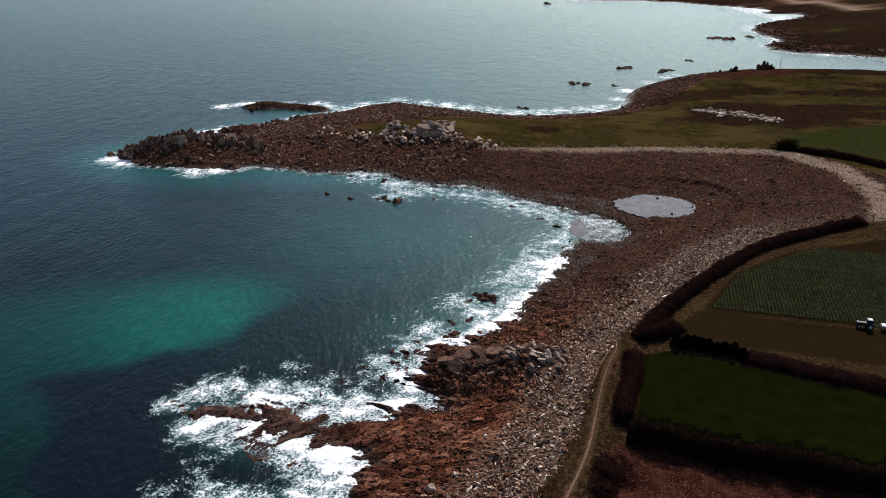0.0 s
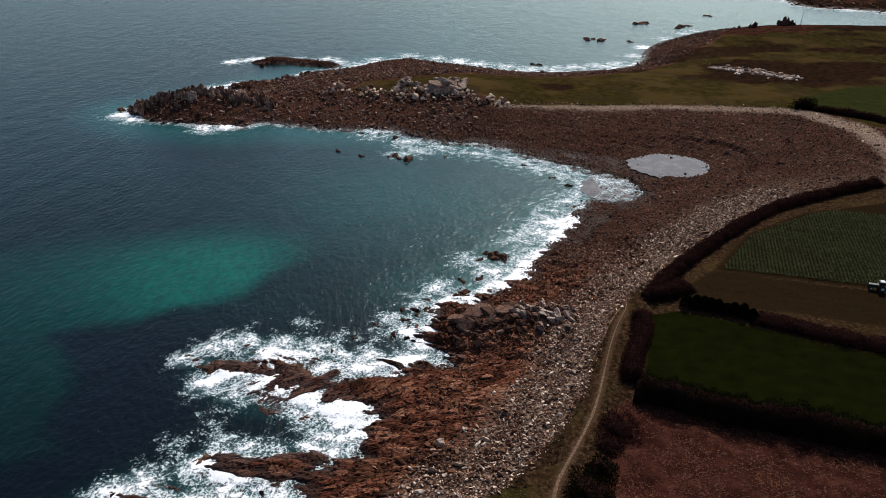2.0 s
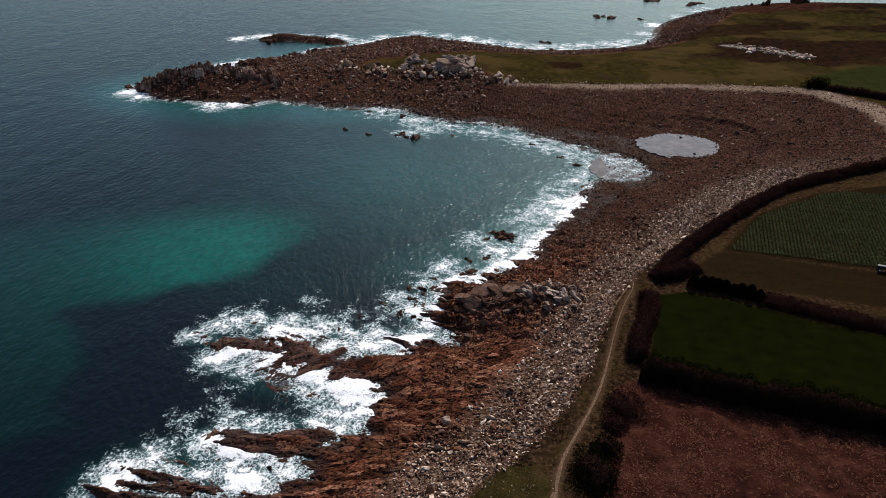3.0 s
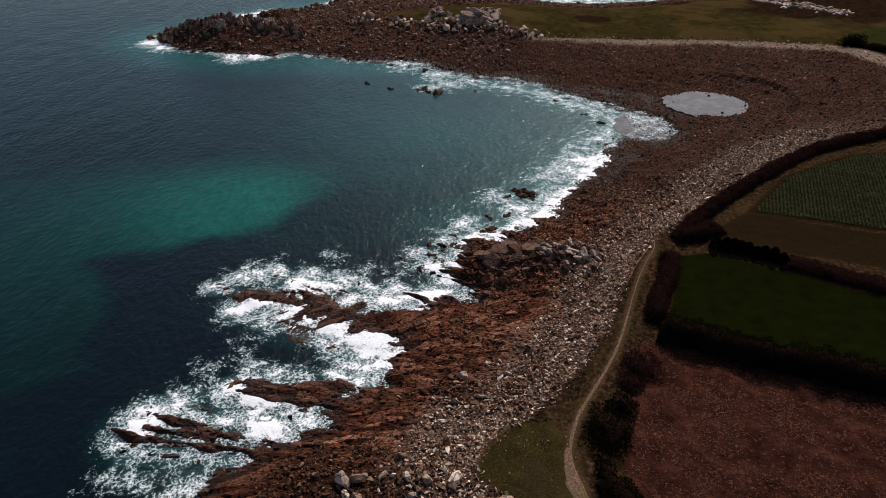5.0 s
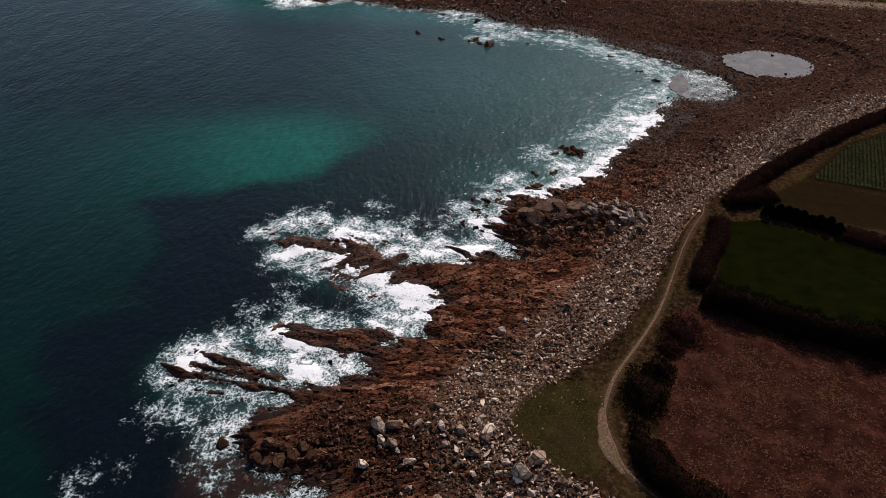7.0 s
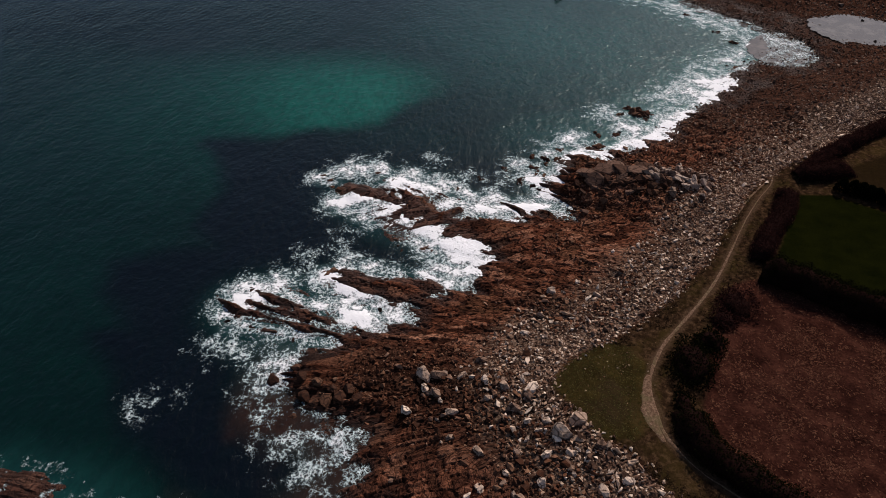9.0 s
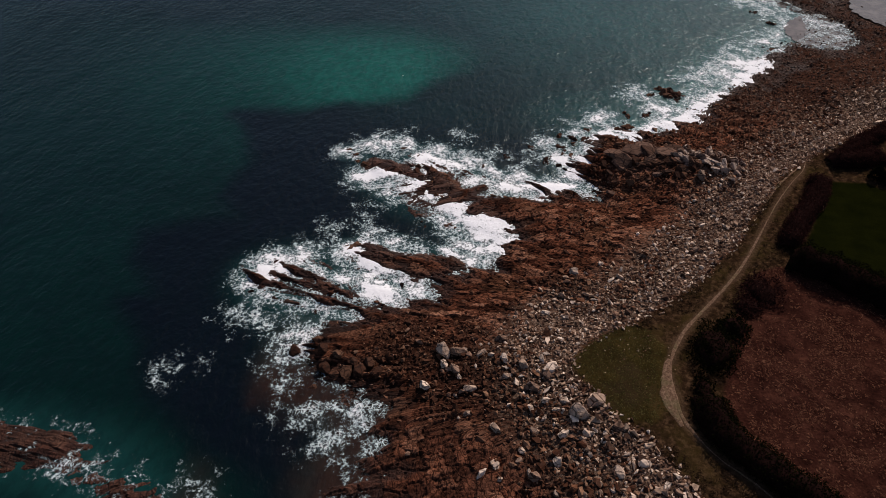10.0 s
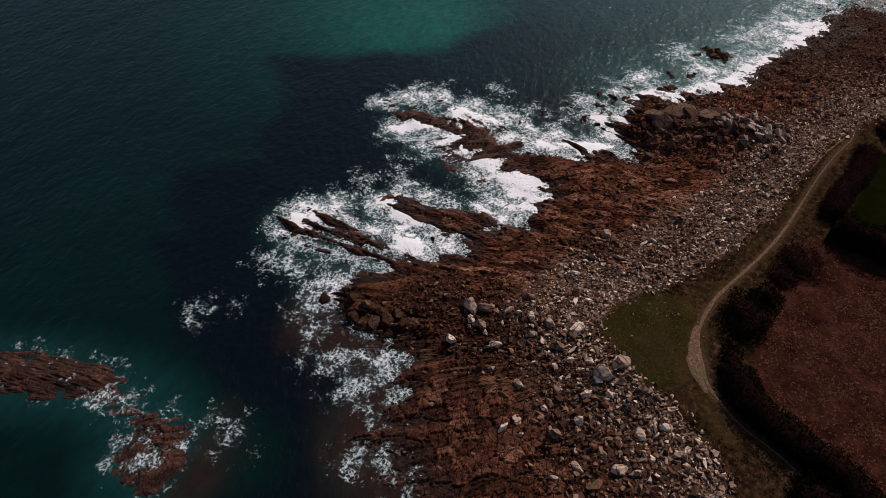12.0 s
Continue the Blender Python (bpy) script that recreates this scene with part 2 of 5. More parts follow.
    z["along"], z["across"] = u * (1 + 0.9 * south), v * (1 - 0.5 * south)
    h = h + (1 - shore) * step(-1, 1, h) * calm * (0.7 * (fbm(x / 11, y / 11, 52) - 0.5) + 0.25 * (fbm(x / 1.6, y / 1.6, 53, 3) - 0.5))
    ragged = 1.6 * (fbm(x / 4, y / 4, 77, 3) - 0.5)
    z["bracken"] = step(-0.5, 0.7, inside(rounded(BRACKEN), x, y, 30.0) + ragged)
    z["bracken"] = np.maximum(z["bracken"], 0.85 * step(1.3, 0.7, ((x - 170) / 36) ** 2 + ((y - 397) / 18) ** 2 + 2.2 * (fbm(x / 10, y / 10, 79, 3) - 0.5)))
    z["green"] = step(-0.4, 0.4, inside(GREEN_FIELD, x, y, 30.0))
    z["pasture"] = np.maximum(step(1.2, 0.8, ((x - 318) / 20) ** 2 + ((y - 566) / 26) ** 2), step(-0.8, 0.8, inside(FAR_FIELD, x, y, 30.0) + 2 * (fbm(x / 8, y / 8, 46, 3) - 0.5)))
    z["soil"] = np.maximum(step(-0.4, 0.4, inside(CROP_FIELD, x, y, 30.0)), 0.92 * step(-0.6, 0.4, inside(BROWN_STRIP, x, y, 30.0)))
    heath = 9 * (fbm(x / 9, y / 9, 78, 4) - 0.5)
    z["heath"] = step(-2, 2, inside(rounded(HEATH), x, y, 40.0) + heath)
    for cx, cy, rx, ry in ((41, 280, 9, 5.5), (133.3, 319.5, 22, 9), (154.5, 313.8, 30, 10), (173.7, 300.8, 26, 9), (255, 396, 62, 18), (192, 316, 30, 6), (150, 348, 14, 5), (215, 346, 40, 6), (128, 300, 20, 16), (300, 560, 60, 40), (380, 700, 60, 60), (420, 560, 60, 25)):
        z["heath"] = np.maximum(z["heath"], step(1.25, 0.75, ((x - cx) / rx) ** 2 + ((y - cy) / ry) ** 2 + heath * 0.25))
    z["heath"] = np.maximum(z["heath"], 0.9 * z["far"] * (1 - z["pasture"]) * step(0.36, 0.5, fbm(x / 40, y / 25, 50, 3)))
    mosaic = fbm(x / 26, y / 11, 48, 4)
    z["heath"] = np.maximum(z["heath"], 0.85 * step(0.5, 0.58, mosaic) * step(285, 300, y + 0.2 * (x - 100)) * step(60, 90, x) * (1 - z["pasture"]))
    z["beach"] = bare * np.maximum(step(125, 150, y), z["far"])
    z["quarry"] = step(3.2, 1.2, line_distance([(117, 316), (128, 309), (142, 299)], x, y)[0] + heath * 0.5)
    sand, _ = line_distance(SAND_LINE, x, y)
    z["sand"] = 0.9 * step(6.2, 2.0, sand + 3.8 * (fbm(x / 5, y / 5, 21, 3) - 0.5) - 0.6 * step(118, 132, x)) * (x > 8)
    beach2, _ = line_distance([(410, 868), (434, 838), (445, 803), (449, 772)], x, y)
    shelly = step(22, 12, beach2 + 5 * (fbm(x / 15, y / 15, 49, 3) - 0.5))
    z["sand"] = np.maximum(z["sand"], shelly)
    z["grass"], z["heath"] = z["grass"] * (1 - shelly), z["heath"] * (1 - shelly)
    green_point = step(1.25, 0.8, ((x - 6.5) / 7.5) ** 2 + ((y - 61.5) / 8.5) ** 2 + 1.2 * (fbm(x / 3, y / 3, 45, 3) - 0.5))
    z["scrub"] = step(190, 175, y) * step(60.0, 30.0, edge) * (1 - 0.85 * green_point)
    z["trod"] = step(1.0, 0.2, near_path + 0.9 * (fbm(x / 1.7, y / 1.7, 57, 3) - 0.5)) * step(128, 118, y)
    z["wet"] = np.maximum(step(1.7, 0.4, h), 0.9 * awash)
    z["edge"] = edge
    z["coast"] = d
    return h, z


def axis(*stretches):
    """Grid lines: stretches of (from, to, spacing)."""
    out = []
    for a, b, s in stretches:
        out.append(np.linspace(a, b, max(2, int(round((b - a) / s)) + 1))[:-1])
    return np.concatenate(out + [[stretches[-1][1]]])


def fan_out(start, stop, first, ratio=1.16):
    out, s = [start], first
    while abs(out[-1]) < abs(stop):
        out.append(out[-1] + math.copysign(s, stop))
        s *= ratio
    out[-1] = stop
    return np.array(out)


gx = np.concatenate([fan_out(-145, -4500, 3)[::-1][:-1], axis((-145, -58, 1.1), (-58, 34, 0.26), (34, 62, 0.6), (62, 150, 1.2), (150, 290, 3.2)), fan_out(290, 4500, 4)[1:]])
gy = np.concatenate([fan_out(14, -4500, 2)[::-1][:-1], axis((14, 26, 0.8), (26, 126, 0.26), (126, 170, 0.7), (170, 292, 1.1), (292, 450, 2.0), (450, 720, 5), (720, 1100, 9)), fan_out(1100, 4500, 14)[1:]])
GX, GY = np.meshgrid(gx, gy)
GZ, ZONE = ground(GX, GY)


def grid_value(values, x, y):
    """A grid's value at plan points, between its lines."""
    i, j = np.clip(np.searchsorted(gx, x) - 1, 0, len(gx) - 2), np.clip(np.searchsorted(gy, y) - 1, 0, len(gy) - 2)
    s, t = (x - gx[i]) / (gx[i + 1] - gx[i]), (y - gy[j]) / (gy[j + 1] - gy[j])
    return (values[j, i] * (1 - s) + values[j, i + 1] * s) * (1 - t) + (values[j + 1, i] * (1 - s) + values[j + 1, i + 1] * s) * t


def floor_at(x, y):
    return grid_value(GZ, np.asarray(x, float), np.asarray(y, float))


# ---- mesh helpers ----
def mesh_from(name, verts, faces, material, smooth=False, attributes=None):
    """A mesh from arrays: all faces with the same number of corners."""
    verts, faces = np.asarray(verts, np.float32), np.asarray(faces, np.int32)
    me = bpy.data.meshes.new(name)
    me.vertices.add(len(verts))
    me.vertices.foreach_set("co", verts.ravel())
    n, k = faces.shape
    me.loops.add(n * k)
    me.loops.foreach_set("vertex_index", faces.ravel())
    me.polygons.add(n)
    me.polygons.foreach_set("loop_start", np.arange(0, n * k, k, dtype=np.int32))
    me.update(calc_edges=True)
    me.polygons.foreach_set("use_smooth", np.full(n, smooth))
    for key, values in (attributes or {}).items():
        me.attributes.new(key, "FLOAT", "POINT").data.foreach_set("value", np.ravel(values).astype(np.float32))
    me.materials.append(material)
    return me


def grid_faces(rows, cols):
    k = (np.arange(rows - 1)[:, None] * cols + np.arange(cols - 1)[None, :]).ravel()
    return np.stack([k, k + 1, k + cols + 1, k + cols], 1)


def part(name, bm, material, parent, label="", smooth=False):
    me = bpy.data.meshes.new(name)
    bm.to_mesh(me)
    bm.free()
    me.materials.append(material)
    for p in me.polygons:
        p.use_smooth = smooth
    ob = new(name, me)
    ob.parent = parent
    return tagged(ob, label)


def mesh_part(name, me, parent, label=""):
    ob = new(name, me)
    ob.parent = parent
    return tagged(ob, label)


def empty_thing(name, place, label, category, group="", kind=""):
    ob = new(name)
    ob.location = place
    return tagged(ob, label, category, group, kind)


# ---- materials ----
class Shade:
    """A small writer of node materials."""

    def __init__(self, name, rough=0.85, spec=0.3, ior=1.45):
        self.m = bpy.data.materials.new(name)
        self.m.use_nodes = True
        self.t = self.m.node_tree
        self.b = self.t.nodes["Principled BSDF"]
        self.b.inputs["Roughness"].default_value = rough
        self.b.inputs["Specular IOR Level"].default_value = spec
        self.b.inputs["IOR"].default_value = ior
        self.where = self.node("ShaderNodeNewGeometry").outputs["Position"]

    def node(self, kind, **values):
        n = self.t.nodes.new(kind)
        for key, value in values.items():
            setattr(n, key, value)
        return n

    def put(self, socket, value):
        if isinstance(value, bpy.types.NodeSocket):
            self.t.links.new(value, socket)
        elif isinstance(value, tuple):
            socket.default_value = (*value, 1.0) if len(value) == 3 and socket.type == "RGBA" else value
        else:
            socket.default_value = value

    def scaled(self, x, y, z, turn=0.0):
        n = self.node("ShaderNodeMapping")
        self.put(n.inputs["Vector"], self.where)
        n.inputs["Scale"].default_value = (x, y, z)
        n.inputs["Rotation"].default_value = (0, 0, turn)
        return n.outputs[0]

    def noise(self, scale, detail=4.0, rough=0.55, vector=None, warp=0.0):
        n = self.node("ShaderNodeTexNoise")
        self.put(n.inputs["Vector"], vector or self.where)
        n.inputs["Scale"].default_value, n.inputs["Detail"].default_value, n.inputs["Roughness"].default_value = scale, detail, rough
        n.inputs["Distortion"].default_value = warp
        return n.outputs[0]

    def voronoi(self, scale, feature="F1", vector=None, out="Distance"):
        n = self.node("ShaderNodeTexVoronoi", feature=feature)
        self.put(n.inputs["Vector"], vector or self.where)
        n.inputs["Scale"].default_value = scale
        return n.outputs[out]

    def attr(self, name):
        return self.node("ShaderNodeAttribute", attribute_name=name).outputs["Fac"]

    def maths(self, op, a, b=0.0, clamp=False):
        n = self.node("ShaderNodeMath", operation=op, use_clamp=clamp)
        self.put(n.inputs[0], a)
        self.put(n.inputs[1], b)
        return n.outputs[0]

    def span(self, value, a, b, lo=0.0, hi=1.0):
        n = self.node("ShaderNodeMapRange", interpolation_type="SMOOTHSTEP")
        self.put(n.inputs[0], value)
        for k, x in enumerate((a, b, lo, hi)):
            n.inputs[k + 1].default_value = x
        return n.outputs[0]

    def mix(self, factor, a, b):
        n = self.node("ShaderNodeMix", data_type="RGBA")
        self.put(n.inputs[0], factor)
        self.put(n.inputs[6], a)
        self.put(n.inputs[7], b)
        return n.outputs[2]

    def ramp(self, value, *stops):
        n = self.node("ShaderNodeValToRGB")
        self.put(n.inputs[0], value)
        while len(n.color_ramp.elements) < len(stops):
            n.color_ramp.elements.new(0.5)
        for e, (at, colour) in zip(n.color_ramp.elements, stops):
            e.position, e.color = at, (*colour, 1)
        return n.outputs[0]

    def bump(self, height, strength=0.5, distance=0.2, after=None):
        n = self.node("ShaderNodeBump")
        n.inputs["Strength"].default_value, n.inputs["Distance"].default_value = strength, distance
        self.put(n.inputs["Height"], height)
        if after is not None:
            self.put(n.inputs["Normal"], after)
        return n.outputs[0]

    def done(self, colour, normal=None, rough=None):
        self.put(self.b.inputs["Base Color"], colour)
        if normal is not None:
            self.put(self.b.inputs["Normal"], normal)
        if rough is not None:
            self.put(self.b.inputs["Roughness"], rough)
        return self.m


def ground_material():
    s = Shade("shore_ground", 0.9, 0.3)
    s.put(s.b.inputs["IOR"], s.span(s.attr("wet"), 0.2, 1.0, 1.02, 1.3))
    fine, broad, big = s.noise(3.2, 6, 0.65), s.noise(0.35, 4), s.noise(0.06, 3)
    strata = s.node("ShaderNodeCombineXYZ")
    s.put(strata.inputs[0], s.maths("MULTIPLY", s.attr("along"), 0.7))
    s.put(strata.inputs[1], s.maths("MULTIPLY", s.attr("across"), 2.1))
    layered = s.noise(1.0, 7, 0.7, strata.outputs[0], 0.5)
    rock = s.ramp(s.maths("ADD", s.maths("MULTIPLY", layered, 0.6), s.maths("MULTIPLY", s.attr("tone"), 0.4)),
                  (0.3, (0.034, 0.013, 0.008)), (0.43, (0.125, 0.042, 0.023)), (0.56, (0.245, 0.09, 0.049)), (0.75, (0.43, 0.205, 0.125)))
    rock = s.mix(s.span(broad, 0.5, 0.72, 0.0, 0.65), rock, (0.05, 0.024, 0.017))
    rock = s.mix(s.span(s.noise(0.13, 5, 0.65), 0.52, 0.66, 0.0, 0.5), rock, (0.16, 0.075, 0.04))
    rock = s.mix(s.maths("MULTIPLY", s.attr("rubbly"), 0.72), rock, (0.034, 0.018, 0.013))
    rock = s.mix(s.maths("MULTIPLY", s.attr("weathered"), s.span(s.noise(0.5, 5, 0.65), 0.36, 0.6, 0.15, 0.65)), rock, (0.1, 0.041, 0.026))
    joints = s.node("ShaderNodeCombineXYZ")
    wavy = s.maths("MULTIPLY", s.noise(0.9, 3), 0.9)
    s.put(joints.inputs[0], s.maths("ADD", s.maths("MULTIPLY", s.attr("along"), 0.5), wavy))
    s.put(joints.inputs[1], s.maths("ADD", s.maths("MULTIPLY", s.attr("across"), 1.1), wavy))
    seam = s.span(s.voronoi(1.0, "DISTANCE_TO_EDGE", joints.outputs[0]), 0.012, 0.06, 0.8, 0.0)
    seam = s.maths("MAXIMUM", seam, s.span(s.voronoi(2.4, "DISTANCE_TO_EDGE", joints.outputs[0]), 0.012, 0.075, 0.55, 0.0))
    rock = s.mix(seam, rock, (0.016, 0.008, 0.006))
    rock = s.mix(s.maths("MULTIPLY", s.attr("crack"), 0.6), rock, (0.018, 0.011, 0.009))
    rock = s.mix(s.maths("MULTIPLY", s.attr("beach"), 0.8), rock, (0.055, 0.027, 0.018))
    stones = s.ramp(s.voronoi(2.6, out="Color"), (0.1, (0.035, 0.021, 0.015)), (0.5, (0.11, 0.068, 0.047)), (0.9, (0.32, 0.22, 0.155)))
    colour = s.mix(s.maths("MULTIPLY", s.attr("pale"), 0.85), rock, stones)
    colour = s.mix(s.attr("sand"), colour, s.ramp(fine, (0.3, (0.16, 0.105, 0.07)), (0.5, (0.27, 0.19, 0.135)), (0.7, (0.42, 0.32, 0.24))))
    # turf kept darker than its own colour: self-shade of backlit blades is put in
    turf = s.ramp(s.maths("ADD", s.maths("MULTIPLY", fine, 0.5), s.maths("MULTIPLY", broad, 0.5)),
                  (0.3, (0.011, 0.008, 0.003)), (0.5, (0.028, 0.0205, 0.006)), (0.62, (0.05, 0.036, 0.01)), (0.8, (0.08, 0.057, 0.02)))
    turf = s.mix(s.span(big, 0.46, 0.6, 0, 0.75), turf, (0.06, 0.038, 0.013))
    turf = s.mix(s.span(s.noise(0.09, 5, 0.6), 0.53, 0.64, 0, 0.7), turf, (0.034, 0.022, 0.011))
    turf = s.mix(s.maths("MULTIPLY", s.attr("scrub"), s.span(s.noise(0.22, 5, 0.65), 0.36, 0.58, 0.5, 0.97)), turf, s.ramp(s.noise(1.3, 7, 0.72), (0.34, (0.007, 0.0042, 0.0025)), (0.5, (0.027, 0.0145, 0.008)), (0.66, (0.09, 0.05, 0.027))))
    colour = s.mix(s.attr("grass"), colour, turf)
    # very dark green: cloud shade over the field is put into this colour
    green = s.ramp(s.maths("ADD", s.maths("MULTIPLY", fine, 0.35), s.maths("MULTIPLY", broad, 0.65)), (0.3, (0.0035, 0.0048, 0.0009)), (0.7, (0.0085, 0.0098, 0.0016)))
    colour = s.mix(s.attr("green"), colour, green)
    colour = s.mix(s.attr("pasture"), colour, s.ramp(s.maths("ADD", s.maths("MULTIPLY", fine, 0.5), s.maths("MULTIPLY", broad, 0.5)), (0.35, (0.014, 0.0165, 0.004)), (0.65, (0.03, 0.031, 0.009))))
    # soil colour lowered the same way, cloud shade included
    colour = s.mix(s.attr("soil"), colour, s.ramp(fine, (0.3, (0.01, 0.0065, 0.003)), (0.7, (0.021, 0.0125, 0.0055))))
    colour = s.mix(s.attr("heath"), colour, s.ramp(broad, (0.3, (0.007, 0.005, 0.003)), (0.7, (0.028, 0.013, 0.007))))
    colour = s.mix(s.attr("bracken"), colour, s.ramp(s.maths("ADD", s.maths("MULTIPLY", fine, 0.4), s.maths("MULTIPLY", broad, 0.6)),
                                                   (0.34, (0.011, 0.004, 0.0032)), (0.5, (0.034, 0.0118, 0.0083)), (0.66, (0.08, 0.03, 0.019))))
    colour = s.mix(s.maths("MULTIPLY", s.attr("trod"), 0.55), colour, s.ramp(fine, (0.35, (0.04, 0.022, 0.012)), (0.65, (0.13, 0.08, 0.05))))
    colour = s.mix(s.maths("MULTIPLY", s.attr("wet"), 0.78), colour, (0.022, 0.0095, 0.0065))
    colour = s.mix(s.maths("MULTIPLY", s.attr("quarry"), s.span(fine, 0.35, 0.55)), colour, (0.3, 0.26, 0.22))
    bare = s.maths("SUBTRACT", 1.0, s.attr("grass"), True)
    height = s.maths("ADD", s.maths("MULTIPLY", layered, bare), s.maths("MULTIPLY", fine, 0.35))
    return s.done(colour, s.bump(s.maths("SUBTRACT", height, s.maths("MULTIPLY", seam, s.maths("MULTIPLY", bare, 0.45))), 1.0, 0.3), s.span(s.attr("wet"), 0, 1, 0.92, 0.5))


def stone_material(name, stops, per_object=False, patchy=False):
    s = Shade(name, 0.88, 0.3, 1.12)
    if per_object:
        pick = s.node("ShaderNodeObjectInfo").outputs["Random"]
    else:
        pick = s.node("ShaderNodeNewGeometry").outputs["Random Per Island"]
    grain, blotch = s.noise(9, 5, 0.7), s.noise(1.7, 4)
    colour = s.ramp(pick, *stops)
    if patchy:
        field = s.noise(0.055, 5, 0.62, None, 0.4)
        colour = s.mix(s.span(field, 0.44, 0.62, 0, 0.62), colour, s.ramp(pick, (0.2, (0.03, 0.015, 0.01)), (0.9, (0.085, 0.042, 0.027))))
        colour = s.mix(s.span(field, 0.47, 0.33, 0, 0.4), colour, s.ramp(pick, (0.3, (0.1, 0.06, 0.04)), (1.0, (0.36, 0.25, 0.175))))
    colour = s.mix(s.span(blotch, 0.45, 0.7, 0, 0.55), colour, (0.04, 0.026, 0.02))
    if per_object:
        split = s.voronoi(0.55, "DISTANCE_TO_EDGE", s.scaled(1.0, 1.6, 1.6, 0.4))
        colour = s.mix(s.span(split, 0.015, 0.06, 0.75, 0.0), colour, (0.018, 0.011, 0.009))
    colour = s.mix(s.span(grain, 0.58, 0.78, 0, 0.22), colour, (0.38, 0.29, 0.23))
    return s.done(colour, s.bump(s.maths("ADD", grain, blotch), 0.6, 0.15))


def leaf_material(name, stops):
    s = Shade(name, 0.9, 0.0, 1.0)
    pick = s.node("ShaderNodeNewGeometry").outputs["Random Per Island"]
    colour = s.ramp(s.maths("ADD", s.maths("MULTIPLY", pick, 0.6), s.maths("MULTIPLY", s.noise(0.6, 3), 0.4)), *stops)
    thin = s.node("ShaderNodeBsdfTranslucent")
    s.put(thin.inputs["Color"], colour)
    both = s.node("ShaderNodeMixShader")
    both.inputs[0].default_value = 0.28
    s.t.links.new(s.b.outputs[0], both.inputs[1])
    s.t.links.new(thin.outputs[0], both.inputs[2])
    s.t.links.new(both.outputs[0], s.t.nodes["Material Output"].inputs["Surface"])
    return s.done(colour)


def water_material():
    s = Shade("sea_water")
    drift = s.noise(0.05, 4)
    colour = s.mix(s.span(drift, 0.35, 0.7), (0.0003, 0.0030, 0.0029), (0.0003, 0.0055, 0.0049))
    colour = s.mix(s.attr("shoal"), colour, (0.01, 0.075, 0.07))
    colour = s.mix(s.attr("sandbed"), colour, (0.001, 0.122, 0.09))
    colour = s.mix(s.attr("kelp"), colour, (0.0015, 0.003, 0.006))
    colour = s.mix(s.attr("weed"), colour, (0.026, 0.0115, 0.007))
    colour = s.mix(s.attr("milk"), colour, (0.085, 0.2, 0.2))
    swell = s.noise(0.16, 3, 0.5, s.scaled(1.0, 0.55, 1, 0.5), 0.2)
    chop = s.noise(0.85, 4, 0.6, s.scaled(1.0, 0.6, 1, -0.35), 0.15)
    # wave shading painted into the water colour, as the bump alone gives little contrast
    ripple_shade = s.noise(0.55, 5, 0.65, s.scaled(1.0, 0.5, 1, 0.3))
    colour = s.mix(s.span(ripple_shade, 0.38, 0.62, 0.3, 0.0), colour, (0.0004, 0.0035, 0.004))
    normal = s.bump(s.maths("ADD", s.maths("MULTIPLY", swell, 0.6), s.maths("MULTIPLY", chop, 0.42)), 0.7, 0.85)
    body, gloss, edge, both = s.node("ShaderNodeBsdfDiffuse"), s.node("ShaderNodeBsdfGlossy"), s.node("ShaderNodeFresnel"), s.node("ShaderNodeMixShader")
    s.put(body.inputs["Color"], colour)
    gloss.inputs["Color"].default_value, gloss.inputs["Roughness"].default_value, edge.inputs["IOR"].default_value = (0.82, 0.98, 0.985, 1), 0.17, 1.295
    for n in (gloss, edge):
        s.put(n.inputs["Normal"], normal)
    s.put(both.inputs[0], edge.outputs[0])
    s.put(both.inputs[1], body.outputs[0])
    s.put(both.inputs[2], gloss.outputs[0])
    s.put(s.t.nodes["Material Output"].inputs["Surface"], both.outputs[0])
    s.t.nodes.remove(s.b)
    return s.m


